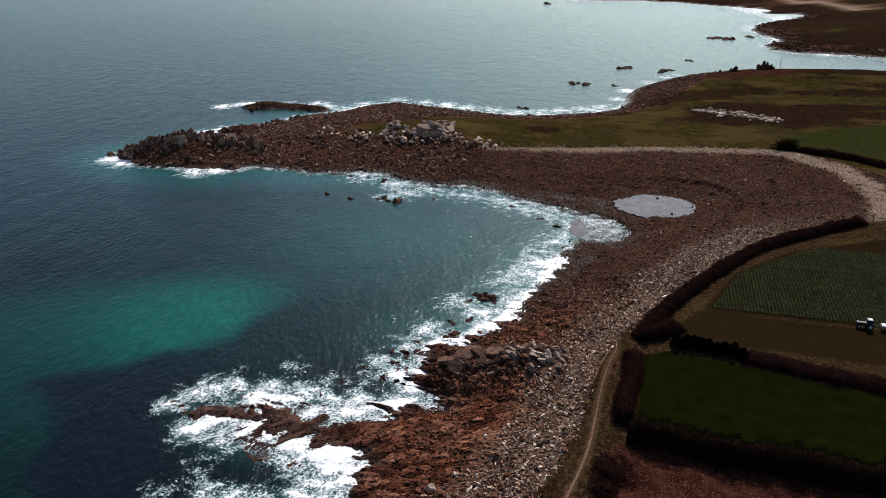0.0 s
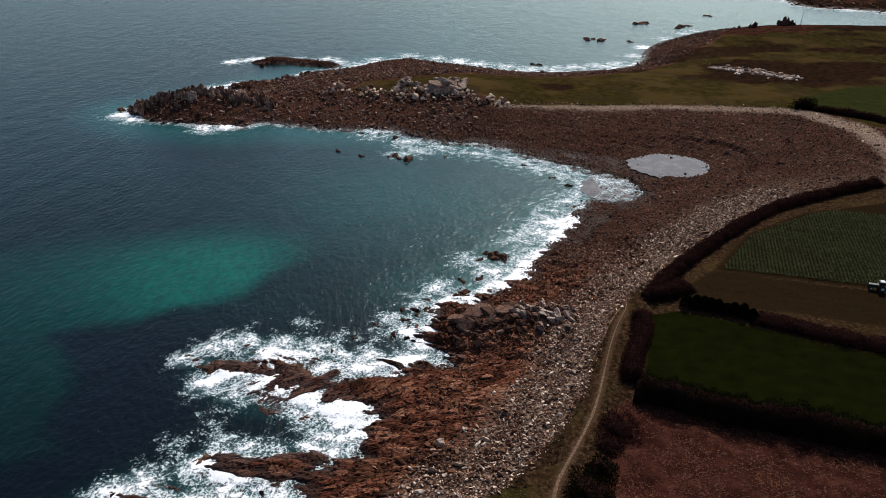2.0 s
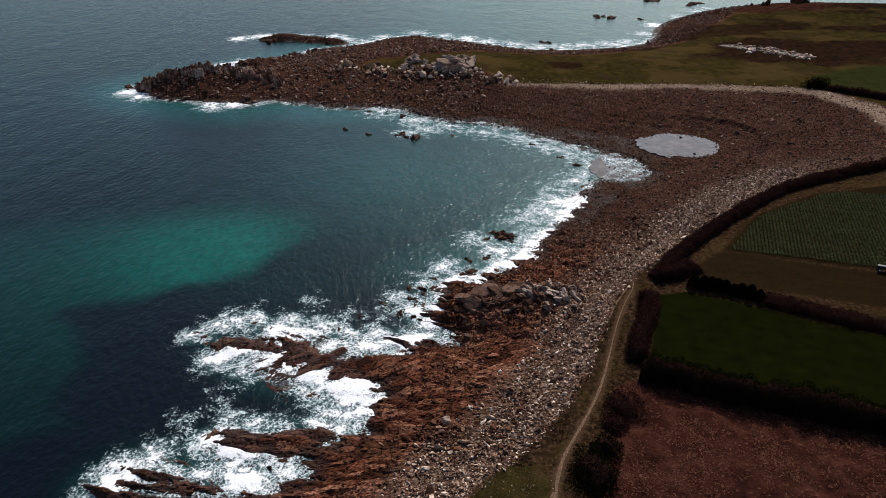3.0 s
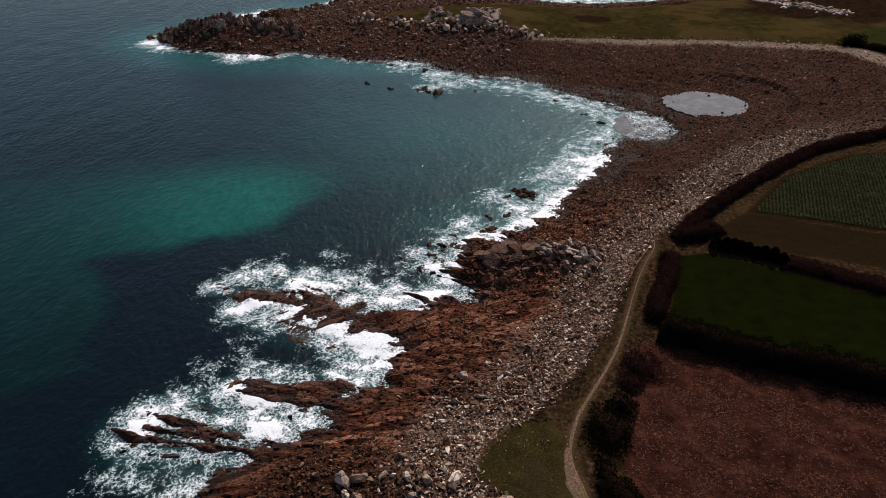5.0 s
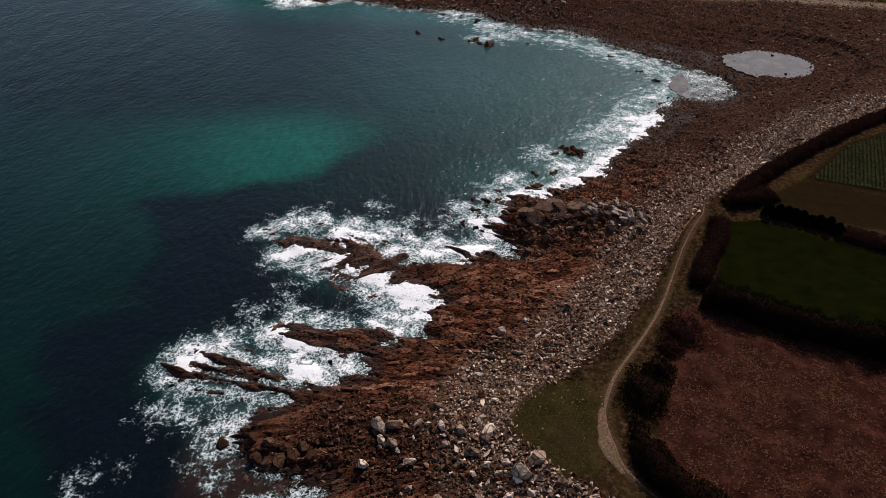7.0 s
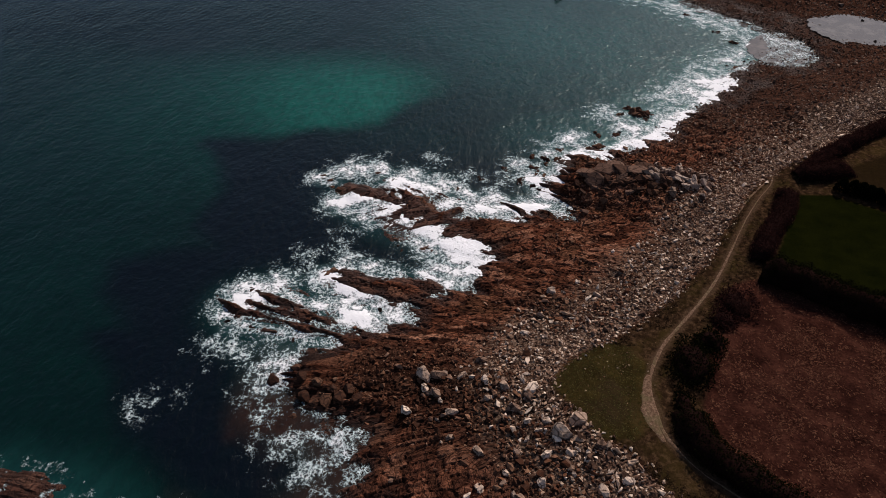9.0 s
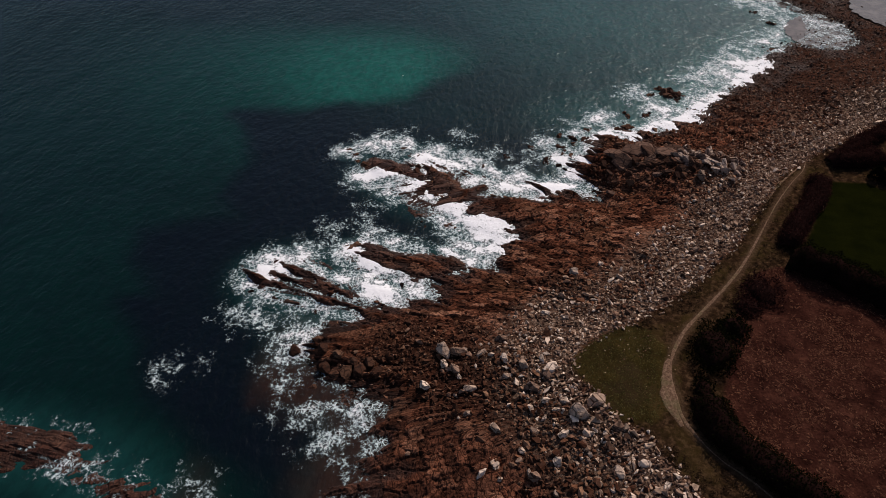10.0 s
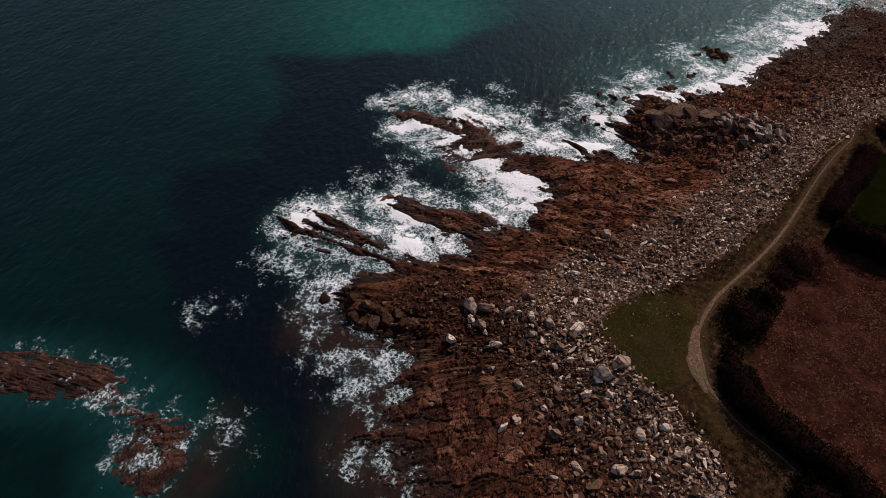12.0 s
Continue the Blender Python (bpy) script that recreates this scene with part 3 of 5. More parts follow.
def foam_material():
    s = Shade("sea_foam", 0.75, 0.3)
    warp = s.node("ShaderNodeVectorMath", operation="ADD")
    n = s.node("ShaderNodeTexNoise")
    s.put(n.inputs["Vector"], s.where)
    n.inputs["Scale"].default_value, n.inputs["Detail"].default_value = 0.5, 5
    lift = s.node("ShaderNodeVectorMath", operation="SCALE")
    s.put(lift.inputs[0], n.outputs["Color"])
    lift.inputs["Scale"].default_value = 1.5
    s.put(warp.inputs[0], s.where)
    s.put(warp.inputs[1], lift.outputs[0])
    flat = s.node("ShaderNodeVectorMath", operation="MULTIPLY")
    s.put(flat.inputs[0], warp.outputs[0])
    flat.inputs[1].default_value = (1, 1, 0)
    lace = s.voronoi(0.95, "DISTANCE_TO_EDGE", flat.outputs[0])
    lace2 = s.voronoi(2.4, "DISTANCE_TO_EDGE", flat.outputs[0])
    web = s.maths("MAXIMUM", s.span(lace, 0.01, 0.13, 1.0, 0.0), s.span(lace2, 0.02, 0.2, 0.75, 0.0))
    billow, froth = s.noise(0.33, 7, 0.68, None, 0.3), s.noise(2.2, 5, 0.65)
    strength = s.maths("MULTIPLY", s.attr("foam"), s.span(s.attr("lacy"), 0.0, 1.0, 1.22, 0.9))
    mass = s.maths("ADD", strength, s.maths("MULTIPLY", s.maths("SUBTRACT", billow, 0.5), 2.0))
    mass = s.maths("ADD", mass, s.maths("MULTIPLY", s.maths("SUBTRACT", froth, 0.5), 1.0))
    core = s.span(mass, 0.62, 0.9)
    veil = s.maths("MULTIPLY", s.span(mass, 0.2, 0.6), s.maths("MULTIPLY", web, s.span(froth, 0.36, 0.56, 0.35, 1.0)))
    s.put(s.b.inputs["Alpha"], s.maths("MAXIMUM", core, s.maths("MULTIPLY", veil, 0.95), True))
    colour = s.mix(s.span(mass, 0.4, 0.95), (0.56, 0.72, 0.73), (0.95, 0.975, 0.985))
    return s.done(colour, s.bump(s.noise(1.4, 5, 0.7), 0.6, 0.35))


GROUND = ground_material()
PALE_STONE = stone_material("pale_granite_rubble", ((0.0, (0.05, 0.027, 0.019)), (0.35, (0.19, 0.108, 0.072)), (0.7, (0.47, 0.318, 0.218)), (1.0, (0.9, 0.71, 0.55))))
BROWN_STONE = stone_material("weedy_brown_stone", ((0.0, (0.055, 0.021, 0.012)), (0.4, (0.115, 0.046, 0.025)), (0.75, (0.195, 0.084, 0.044)), (1.0, (0.34, 0.19, 0.115))), patchy=True)
WET_STONE = stone_material("wet_dark_rock", ((0.0, (0.012, 0.006, 0.0045)), (0.5, (0.028, 0.0135, 0.0095)), (1.0, (0.06, 0.03, 0.021))))
BEACH_STONE = stone_material("beach_boulders", ((0.0, (0.036, 0.021, 0.016)), (0.4, (0.086, 0.053, 0.037)), (0.75, (0.152, 0.098, 0.07)), (1.0, (0.33, 0.23, 0.168))), patchy=True)
HEADLAND_STONE = stone_material("headland_rocks", ((0.0, (0.05, 0.025, 0.018)), (0.4, (0.125, 0.066, 0.046)), (0.75, (0.22, 0.13, 0.092)), (1.0, (0.42, 0.29, 0.21))))
SHARD = stone_material("layered_brown_rock", ((0.0, (0.035, 0.016, 0.011)), (0.4, (0.1, 0.043, 0.025)), (0.75, (0.19, 0.088, 0.052)), (1.0, (0.34, 0.2, 0.135))))
BOULDER = stone_material("pale_granite", ((0.0, (0.22, 0.135, 0.095)), (0.5, (0.5, 0.355, 0.26)), (1.0, (0.85, 0.68, 0.54))), True)
DARK_ROCK = stone_material("dark_wet_rock", ((0.0, (0.035, 0.016, 0.011)), (0.5, (0.075, 0.034, 0.021)), (1.0, (0.14, 0.072, 0.044))), True)
SLAB_ROCK = stone_material("smooth_brown_slab", ((0.0, (0.05, 0.026, 0.018)), (0.5, (0.115, 0.062, 0.042)), (1.0, (0.24, 0.145, 0.105))), True)
TOR_ROCK = stone_material("grey_tor_granite", ((0.0, (0.2, 0.135, 0.1)), (0.5, (0.36, 0.26, 0.2)), (1.0, (0.56, 0.44, 0.36))), True)
CAPE_ROCK = stone_material("weathered_cape_rock", ((0.0, (0.09, 0.045, 0.032)), (0.5, (0.24, 0.14, 0.1)), (1.0, (0.46, 0.32, 0.24))), True)
WATER = water_material()
FOAM = foam_material()
HEDGE_LEAF = leaf_material("winter_hedge", ((0.2, (0.013, 0.0052, 0.0048)), (0.5, (0.026, 0.0098, 0.0088)), (0.8, (0.046, 0.019, 0.016))))
DARK_LEAF = leaf_material("dark_evergreen", ((0.2, (0.0025, 0.0025, 0.0013)), (0.5, (0.005, 0.0055, 0.0022)), (0.8, (0.011, 0.011, 0.0042))))
BRACKEN_LEAF = leaf_material("dead_bracken", ((0.2, (0.034, 0.012, 0.0085)), (0.5, (0.07, 0.026, 0.017)), (0.8, (0.16, 0.075, 0.046))))
GRASS_LEAF = leaf_material("rough_grass", ((0.2, (0.022, 0.021, 0.007)), (0.5, (0.045, 0.042, 0.014)), (0.8, (0.105, 0.085, 0.036))))
SCRUB_LEAF = leaf_material("heather_scrub", ((0.2, (0.018, 0.0095, 0.0055)), (0.5, (0.042, 0.024, 0.013)), (0.8, (0.1, 0.062, 0.034))))
CROP_LEAF = leaf_material("crop_leaves", ((0.2, (0.026, 0.034, 0.014)), (0.5, (0.056, 0.067, 0.028)), (0.8, (0.1, 0.115, 0.055))))


def plain(name, colour, rough=0.6, metal=0.0, ior=1.45):
    s = Shade(name, rough, 0.4, ior)
    s.b.inputs["Metallic"].default_value = metal
    return s.done(s.mix(s.span(s.noise(4, 4), 0.4, 0.7, 0, 0.4), colour, tuple(c * 0.7 for c in colour)))


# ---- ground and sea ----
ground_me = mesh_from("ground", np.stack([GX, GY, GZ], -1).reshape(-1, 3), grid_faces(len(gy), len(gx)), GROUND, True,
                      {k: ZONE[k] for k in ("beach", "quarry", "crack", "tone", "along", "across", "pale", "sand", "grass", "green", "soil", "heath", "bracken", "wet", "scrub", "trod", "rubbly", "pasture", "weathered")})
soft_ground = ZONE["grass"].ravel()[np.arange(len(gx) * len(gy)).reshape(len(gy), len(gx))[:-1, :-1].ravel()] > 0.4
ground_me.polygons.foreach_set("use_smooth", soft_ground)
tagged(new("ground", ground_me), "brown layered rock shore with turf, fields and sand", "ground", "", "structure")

SAND_BAND = [(-36, 150), (-42, 158), (-55, 163), (-75, 160), (-105, 152), (-170, 150), (-230, 0), (-60, 0), (-31, 27), (-34, 34), (-45, 35), (-55, 42), (-60, 51), (-71, 57),
             (-65, 59), (-74, 65), (-76, 72), (-60, 80), (-66, 86), (-67, 97), (-76, 109), (-79, 111), (-66, 116.5), (-57, 122), (-45, 127), (-43, 137), (-38.5, 144)]
FOAM_POINT = [(-50, 105), (-46, 108), (-40, 109.5), (-33, 109), (-26, 108), (-20, 105), (-14.5, 104.5), (-8, 106), (-42, 100), (-44, 96.5), (-37, 94), (-31.5, 97.5),
              (-25, 92.5), (-21, 89), (-17, 86.5), (-24.5, 88.8), (-28.5, 80), (-34, 80), (-21, 81.5), (-34.7, 75.5), (-31, 72), (-39, 77.7), (-47, 73.7),
              (-51, 70.4), (-51, 67), (-39, 57.7), (-39.5, 55), (-12.7, 118), (-9, 114.5), (-7, 125),
              (-3, 131.5), (3.5, 143.8), (7.4, 139), (12.6, 139.5), (9.8, 133), (16.8, 145), (23, 157), (25, 165), (-17, 89.5)]
FOAM_SOUTH = [(-30.6, 50.5), (-30, 45.6), (-26, 44.2), (-24.7, 46.6), (-25.7, 40), (-30, 42), (-22, 35.2), (-24, 33), (-27, 48.5), (-33, 47), (-28.5, 43),
              (-49.5, 62.7), (-45, 60), (-41.6, 62.4), (-37, 63.8), (-46.5, 58)]
FOAM_SKERRY = [(-76, 32.5), (-72.5, 33), (-68.7, 33.4), (-65, 34), (-61, 34.2), (-58, 33), (-55.5, 31.5), (-57, 27.5), (-59, 29.5), (-47.5, 25.5), (-45, 26.2), (-53, 29.5)]
FOAM_THIN = [(-34.5, 44), (-36.7, 48.3), (-41, 52.7), (-48, 58.5), (-53, 49), (-55.6, 46), (-52, 59), (-41.5, 32.3), (-39, 30.7), (-43, 113), (-22, 113), (-30, 117), (-16, 112), (-41, 87), (-45, 82), (-38, 84)]
FOAM_FAR = [(-130, 257), (-123, 252), (-89, 241), (-83, 243), (-29, 235), (-18, 216), (-12, 219), (-5, 220), (7, 217), (18, 211), (28, 202), (28, 174),
            (24, 164), (32, 166), (29, 158), (16, 154), (-109, 345), (-100, 352), (-62, 354), (-94, 302), (2, 344), (31, 328), (77, 336), (101, 380), (144, 430)]
FOAM_REEF = [(-112, 346), (-104, 350), (-97, 352), (-80, 353), (-66, 351), (-59, 346), (-100, 300), (-96, 304), (-105, 296), (-128, 256), (-120, 251), (-92, 240), (-85, 243)]
FOAM_DISTANT = [(345, 811), (364, 782), (350, 754), (284, 661)]
FOAM_NORTH = [(-50, 341), (-40, 351), (-24, 361), (-9, 355), (2, 350), (13, 344), (25, 339), (37, 334), (48, 334), (59, 337), (70, 341), (81, 345), (92, 362), (103, 384), (120, 406), (136, 421)]

wx = np.concatenate([fan_out(-145, -4500, 3)[::-1][:-1], axis((-145, -85, 2.0), (-85, 50, 0.62), (50, 190, 2.0)), fan_out(190, 4500, 4)[1:]])
wy = np.concatenate([fan_out(14, -4500, 2)[::-1][:-1], axis((14, 150, 0.62), (150, 260, 1.0), (260, 460, 2.4)), fan_out(460, 4500, 5)[1:]])
WX, WY = np.meshgrid(wx, wy)
w_coast = np.maximum(inside(COAST, WX, WY, 120.0), inside(rounded(REEF_SOUTH), WX, WY, 40.0) - 0.8)
w_floor = ground(WX, WY)[0]
foam = np.zeros(WX.shape)
for points, radius, gain in ((FOAM_POINT, 4.0, 0.6), (FOAM_SOUTH, 2.9, 0.32), (FOAM_SKERRY, 1.9, 0.24), (FOAM_THIN, 3.4, 0.24), (FOAM_FAR, 5.6, 0.5), (FOAM_DISTANT, 20.0, 0.95), (FOAM_NORTH, 6.5, 0.62), (FOAM_REEF, 5.5, 0.6)):
    for px, py in points:
        foam = np.maximum(foam, foam * 0.6 + gain * np.exp(-((WX - px) ** 2 + (WY - py) ** 2) / radius ** 2))
strip = np.exp(-(np.maximum(-w_coast, 0) / 2.8) ** 2) * (0.42 - 0.2 * step(66, 54, WY) + 0.16 * step(100, 115, WY) * step(175, 160, WY))
foam = np.maximum(foam, strip * (0.55 + 0.9 * fbm(WX / 14, WY / 14, 90, 3)) + 0.6 * foam * step(-3.5, 0, w_coast))
bay_strip = 0.55 * np.exp(-((w_coast + 4.5) / 6.5) ** 2) * step(140, 165, WY) * step(256, 246, WY) * step(-45, -25, WX) * (0.35 + 1.2 * fbm(WX / 9, WY / 9, 96, 3))
foam = np.maximum(foam, bay_strip)
far_strip = np.exp(-(np.maximum(-inside(rounded(FAR_COAST), WX, WY, 100.0), 0) / 9.0) ** 2) * 0.62
foam = np.clip(np.maximum(foam, far_strip), 0, 1.1)
wu, wv = strike_frame(WX, WY)
foam = np.minimum(foam, 0.82) * (0.4 + 1.15 * fbm(wu / 4, wv / 1.5, 98, 3))
ragged = 9 * (fbm(WX / 16, WY / 16, 33) - 0.5)
in_band = inside(SAND_BAND, WX, WY, 60.0)
bed = step(-4, 3, in_band + ragged * 1.1) * step(-10, 16, in_band + 12 * step(150, 125, WY)) * step(-260, -90, WX)
bed = bed * (0.052 + 0.74 * np.exp(-((WX + 53) / 28) ** 2 - ((WY - 139) / 22) ** 2) + 0.1 * np.exp(-((WX + 85) / 35) ** 2 - ((WY - 125) / 30) ** 2)) * (0.75 + 0.5 * fbm(WX / 20, WY / 20, 34))
kelp = step(3, -3, in_band + ragged * 0.7) * step(-90, -70, WX + 0.1 * WY) * step(128, 104, WY + ragged) * step(2, 12, -w_coast)
shoal = 1.0 * step(-30, -2, w_coast) * step(110, 150, WY) * step(60, 20, WX) + 0.4 * step(-9, 0, w_coast)
shoal = np.maximum(shoal, step(112, 175, WY) * (0.07 * step(-190, -60, WX) + 0.5 * step(-75, -5, WX)) * (0.6 + 0.8 * fbm(WX / 30, WY / 30, 97, 3)))
weed = 0.95 * step(-10, -3, w_coast + 5 * (fbm(WX / 5, WY / 5, 95, 3) - 0.5)) * step(66, 54, WY) * step(-46, -40, WX)
water_me = mesh_from("sea", np.stack([WX, WY, 0 * WX], -1).reshape(-1, 3), grid_faces(len(wy), len(wx)), WATER, True,
                     {"sandbed": np.clip(bed, 0, 1), "kelp": np.clip(kelp * 0.9, 0, 1), "shoal": np.clip(shoal, 0, 1), "weed": np.clip(weed, 0, 1), "milk": np.clip(foam * 0.8 - 0.18, 0, 0.36) * (1 - 0.75 * step(68, 56, WY))})
tagged(new("water", water_me), "dark teal sea with a turquoise sandy shoal", "sea", "", "structure")

lift = 0.10 + 0.35 * np.clip(foam, 0, 1) * fbm(WX / 2.5, WY / 2.5, 91, 3) + 0.25 * step(-1.5, 0.5, w_coast)
faces = grid_faces(len(wy), len(wx))
faces = faces[(foam.ravel()[faces].max(1) > 0.07) & (w_floor.ravel()[faces].min(1) < 1.2)]
used, faces = np.unique(faces, return_inverse=True)
foam_me = mesh_from("surf_foam", np.stack([WX.ravel()[used], WY.ravel()[used], lift.ravel()[used]], -1), faces.reshape(-1, 4), FOAM, True, {"foam": foam.ravel()[used], "lacy": (0.1 + 0.7 * step(68, 58, WY) + 0.45 * step(150, 172, WY) * step(262, 240, WY)).ravel()[used]})
tagged(new("surf_foam", foam_me), "white lacy surf foam washing against the rocks", "foam", "", "stuff")


def disc(name, cx, cy, rx, ry, z, material, n=140):
    """A flat irregular sheet of standing water."""
    bm = bmesh.new()
    ring = []
    for k in range(n):
        a = 2 * math.pi * k / n
        w = 1 + 0.12 * noise.noise(Vector((cx + 1.5 * math.cos(a), 1.5 * math.sin(a), 0.0))) + 0.1 * noise.noise(Vector((cx + 6 * math.cos(a), 9 * math.sin(a), 5.0)))
        ring.append(bm.verts.new((cx + rx * w * math.cos(a), cy + ry * w * math.sin(a), z)))
    bm.faces.new(ring)
    me = bpy.data.meshes.new(name)
    bm.to_mesh(me)
    bm.free()
    me.materials.append(material)
    return new(name, me)


def pool_material(name, dark, light):
    s = Shade(name, 0.06, 0.5)
    return s.done(s.mix(s.span(s.noise(0.4, 4), 0.4, 0.7), dark, light), s.bump(s.noise(1.2, 4), 0.3, 0.12))


POOL = pool_material("still_pool", (0.05, 0.047, 0.042), (0.11, 0.102, 0.09))
WET_SAND = pool_material("wet_sand", (0.06, 0.055, 0.048), (0.13, 0.115, 0.1))
tagged(disc("tide_pool", 68, 204, 13.4, 11.0, 1.36, POOL), "still tide pool among beach boulders reflecting the sky", "pool", "", "structure")
tagged(disc("wet_sand", 45.5, 188, 8.0, 10.0, 0.24, WET_SAND), "thin sheet of water draining over the beach", "pool", "", "structure")


# ---- stones ----
def stone_shape(seed, points=11, flat=(1, 1, 1)):
    """A small angular stone: the hull of random points."""
    r = random.Random(seed)
    bm = bmesh.new()
    for _ in range(points):
        d = Vector((r.gauss(0, 1), r.gauss(0, 1), r.gauss(0, 1))).normalized() * r.uniform(0.75, 1.0)
        bm.verts.new((d.x * flat[0], d.y * flat[1], d.z * flat[2]))
    bmesh.ops.convex_hull(bm, input=bm.verts)
    loose = [v for v in bm.verts if not v.link_faces]
    bmesh.ops.delete(bm, geom=loose, context="VERTS")
    bmesh.ops.triangulate(bm, faces=bm.faces)
    bm.verts.index_update()
    verts = np.array([v.co[:] for v in bm.verts])
    faces = np.array([[v.index for v in f.verts] for f in bm.faces])
    bm.free()
    return verts, faces


SMALL = [stone_shape(k, 9) for k in range(16)]


def scatter_mesh(name, x, y, z, size, material, stretch=(0.7, 1.5), sink=0.25, heading=None, flat=(0.5, 0.85), tilt=0.35):
    """Many stones joined into one mesh."""
    n = len(x)
    kind = rng.integers(0, len(SMALL), n)
    turn = rng.uniform(0, 2 * math.pi, n) if heading is None else heading + rng.normal(0, 0.35, n)
    sx, sy, sz = size * rng.uniform(*stretch, n) * 0.5, size * 0.5 * rng.uniform(0.6, 1.0, n), size * 0.5 * rng.uniform(*flat, n)
    tx, ty = rng.normal(0, tilt, n), rng.normal(0, tilt, n)
    all_v, all_f, base = [], [], 0
    for k, (v, f) in enumerate(SMALL):
        ids = np.nonzero(kind == k)[0]
        if not len(ids):
            continue
        p = np.stack([v[None, :, 0] * sx[ids, None], v[None, :, 1] * sy[ids, None], v[None, :, 2] * sz[ids, None]], -1)
        a, b = np.cos(tx[ids])[:, None], np.sin(tx[ids])[:, None]
        p[..., 1], p[..., 2] = p[..., 1] * a - p[..., 2] * b, p[..., 1] * b + p[..., 2] * a
        a, b = np.cos(ty[ids])[:, None], np.sin(ty[ids])[:, None]
        p[..., 0], p[..., 2] = p[..., 0] * a + p[..., 2] * b, p[..., 2] * a - p[..., 0] * b
        a, b = np.cos(turn[ids])[:, None], np.sin(turn[ids])[:, None]
        p[..., 0], p[..., 1] = p[..., 0] * a - p[..., 1] * b, p[..., 0] * b + p[..., 1] * a
        p = p + np.stack([x[ids], y[ids], z[ids] + sz[ids] * (1 - 2 * sink)], -1)[:, None, :]
        all_v.append(p.reshape(-1, 3))
        all_f.append((f[None] + (np.arange(len(ids)) * len(v))[:, None, None] + base).reshape(-1, 3))
        base += len(ids) * len(v)
    return mesh_from(name, np.concatenate(all_v), np.concatenate(all_f), material)


def sprinkle(x0, y0, x1, y1, spacing):
    """Loosely even plan points."""
    xs, ys = np.arange(x0, x1, spacing), np.arange(y0, y1, spacing)
    px, py = np.meshgrid(xs, ys)
    px, py = px.ravel() + rng.uniform(-0.6, 0.6, px.size) * spacing, py.ravel() + rng.uniform(-0.6, 0.6, py.size) * spacing
    return px, py


def zone_at(key, x, y):
    return grid_value(ZONE[key], x, y)


# pale cobbles and blocks of the storm beach
px, py = sprinkle(-20, 28, 92, 178, 0.37)
edge, sea_d = zone_at("edge", px, py), zone_at("coast", px, py)
near_edge = edge - 3.5 * step(62, 54, py)
chance = step(-14.5, -4.5, near_edge) * step(1.5, -0.5, edge) * step(9, 16, sea_d)
keep = rng.random(len(px)) < chance * 0.95
px, py = px[keep], py[keep]
me = scatter_mesh("shingle", px, py, floor_at(px, py), np.exp(rng.normal(-1.1, 0.42, len(px)) + 0.3 * step(66, 56, py)), PALE_STONE, stretch=(0.9, 1.9))
tagged(new("shingle", me), "pale grey granite cobbles and blocks of a storm beach", "shingle", "", "stuff")

# brown rubble over the near rock
px, py = sprinkle(-38, 26, 45, 152, 0.5)
edge, sea_d = zone_at("edge", px, py), zone_at("coast", px, py)
patch = fbm(px / 9, py / 9, 120, 3)
ledge = step(95, 112, py)
chance = step(1, 5, sea_d) * step(-3, -6, edge) * np.clip(step(0.56, 0.68, patch) * 0.3 + 0.85 * zone_at("rubbly", px, py) + 0.7 * ledge, 0, 0.9)
keep = rng.random(len(px)) < chance
px, py = px[keep], py[keep]
me = scatter_mesh("rock_rubble", px, py, floor_at(px, py), np.exp(rng.normal(-0.72, 0.42, len(px))), BROWN_STONE)
tagged(new("rock_rubble", me), "brown angular rubble lying over layered bedrock", "rubble", "", "stuff")
# paler blocks among the rubble
px, py = sprinkle(-24, 28, 24, 96, 0.8)
keep = rng.random(len(px)) < 0.4 * zone_at("rubbly", px, py)
px, py = px[keep], py[keep]
me = scatter_mesh("block_field", px, py, floor_at(px, py), np.minimum(np.exp(rng.normal(-0.5, 0.4, len(px))), 1.2), SHARD, (0.9, 1.6), 0.3, None, (0.5, 0.9))
tagged(new("block_field", me), "brown granite blocks heaped on dark rubble", "rubble", "", "stuff")

# thin shards along the layers of the bedrock
px, py = sprinkle(-52, 30, 20, 122, 0.8)
edge, sea_d = zone_at("edge", px, py), zone_at("coast", px, py)
turn = -0.20 - 0.25 * step(85, 105, py) + 0.75 * step(62, 46, py)
keep = rng.random(len(px)) < step(0.5, 2.5, sea_d) * step(-6, -11, edge) * 0.05
px, py, turn = px[keep], py[keep], turn[keep]
me = scatter_mesh("rock_shards", px, py, floor_at(px, py), np.minimum(np.exp(rng.normal(-0.45, 0.35, len(px))), 1.0), SHARD, (1.2, 2.4), 0.42, turn, (0.35, 0.7), 0.25)
tagged(new("rock_shards", me), "thin brown ledges and shards of layered bedrock", "bedrock", "", "stuff")

# small rocks awash at the edge of the sea
px, py = sprinkle(-56, 50, 45, 240, 1.7)
sea_d, bottom = zone_at("coast", px, py), floor_at(px, py)
keep = (rng.random(len(px)) < 0.55 * step(-7, -1.5, sea_d) * step(0.03, 0.0, np.abs(fbm(px / 11, py / 11, 640, 3) - 0.52) - 0.05)) & (bottom < 0.25) & (bottom > -2.2)
px, py = px[keep], py[keep]
me = scatter_mesh("surf_rocks", px, py, np.full(len(px), -0.12), np.exp(rng.normal(-0.05, 0.42, len(px))), WET_STONE, (1.0, 1.7), 0.3, None, (0.5, 0.8))
tagged(new("surf_rocks", me), "small dark rocks awash in the surf along the shore", "rocks", "", "stuff")

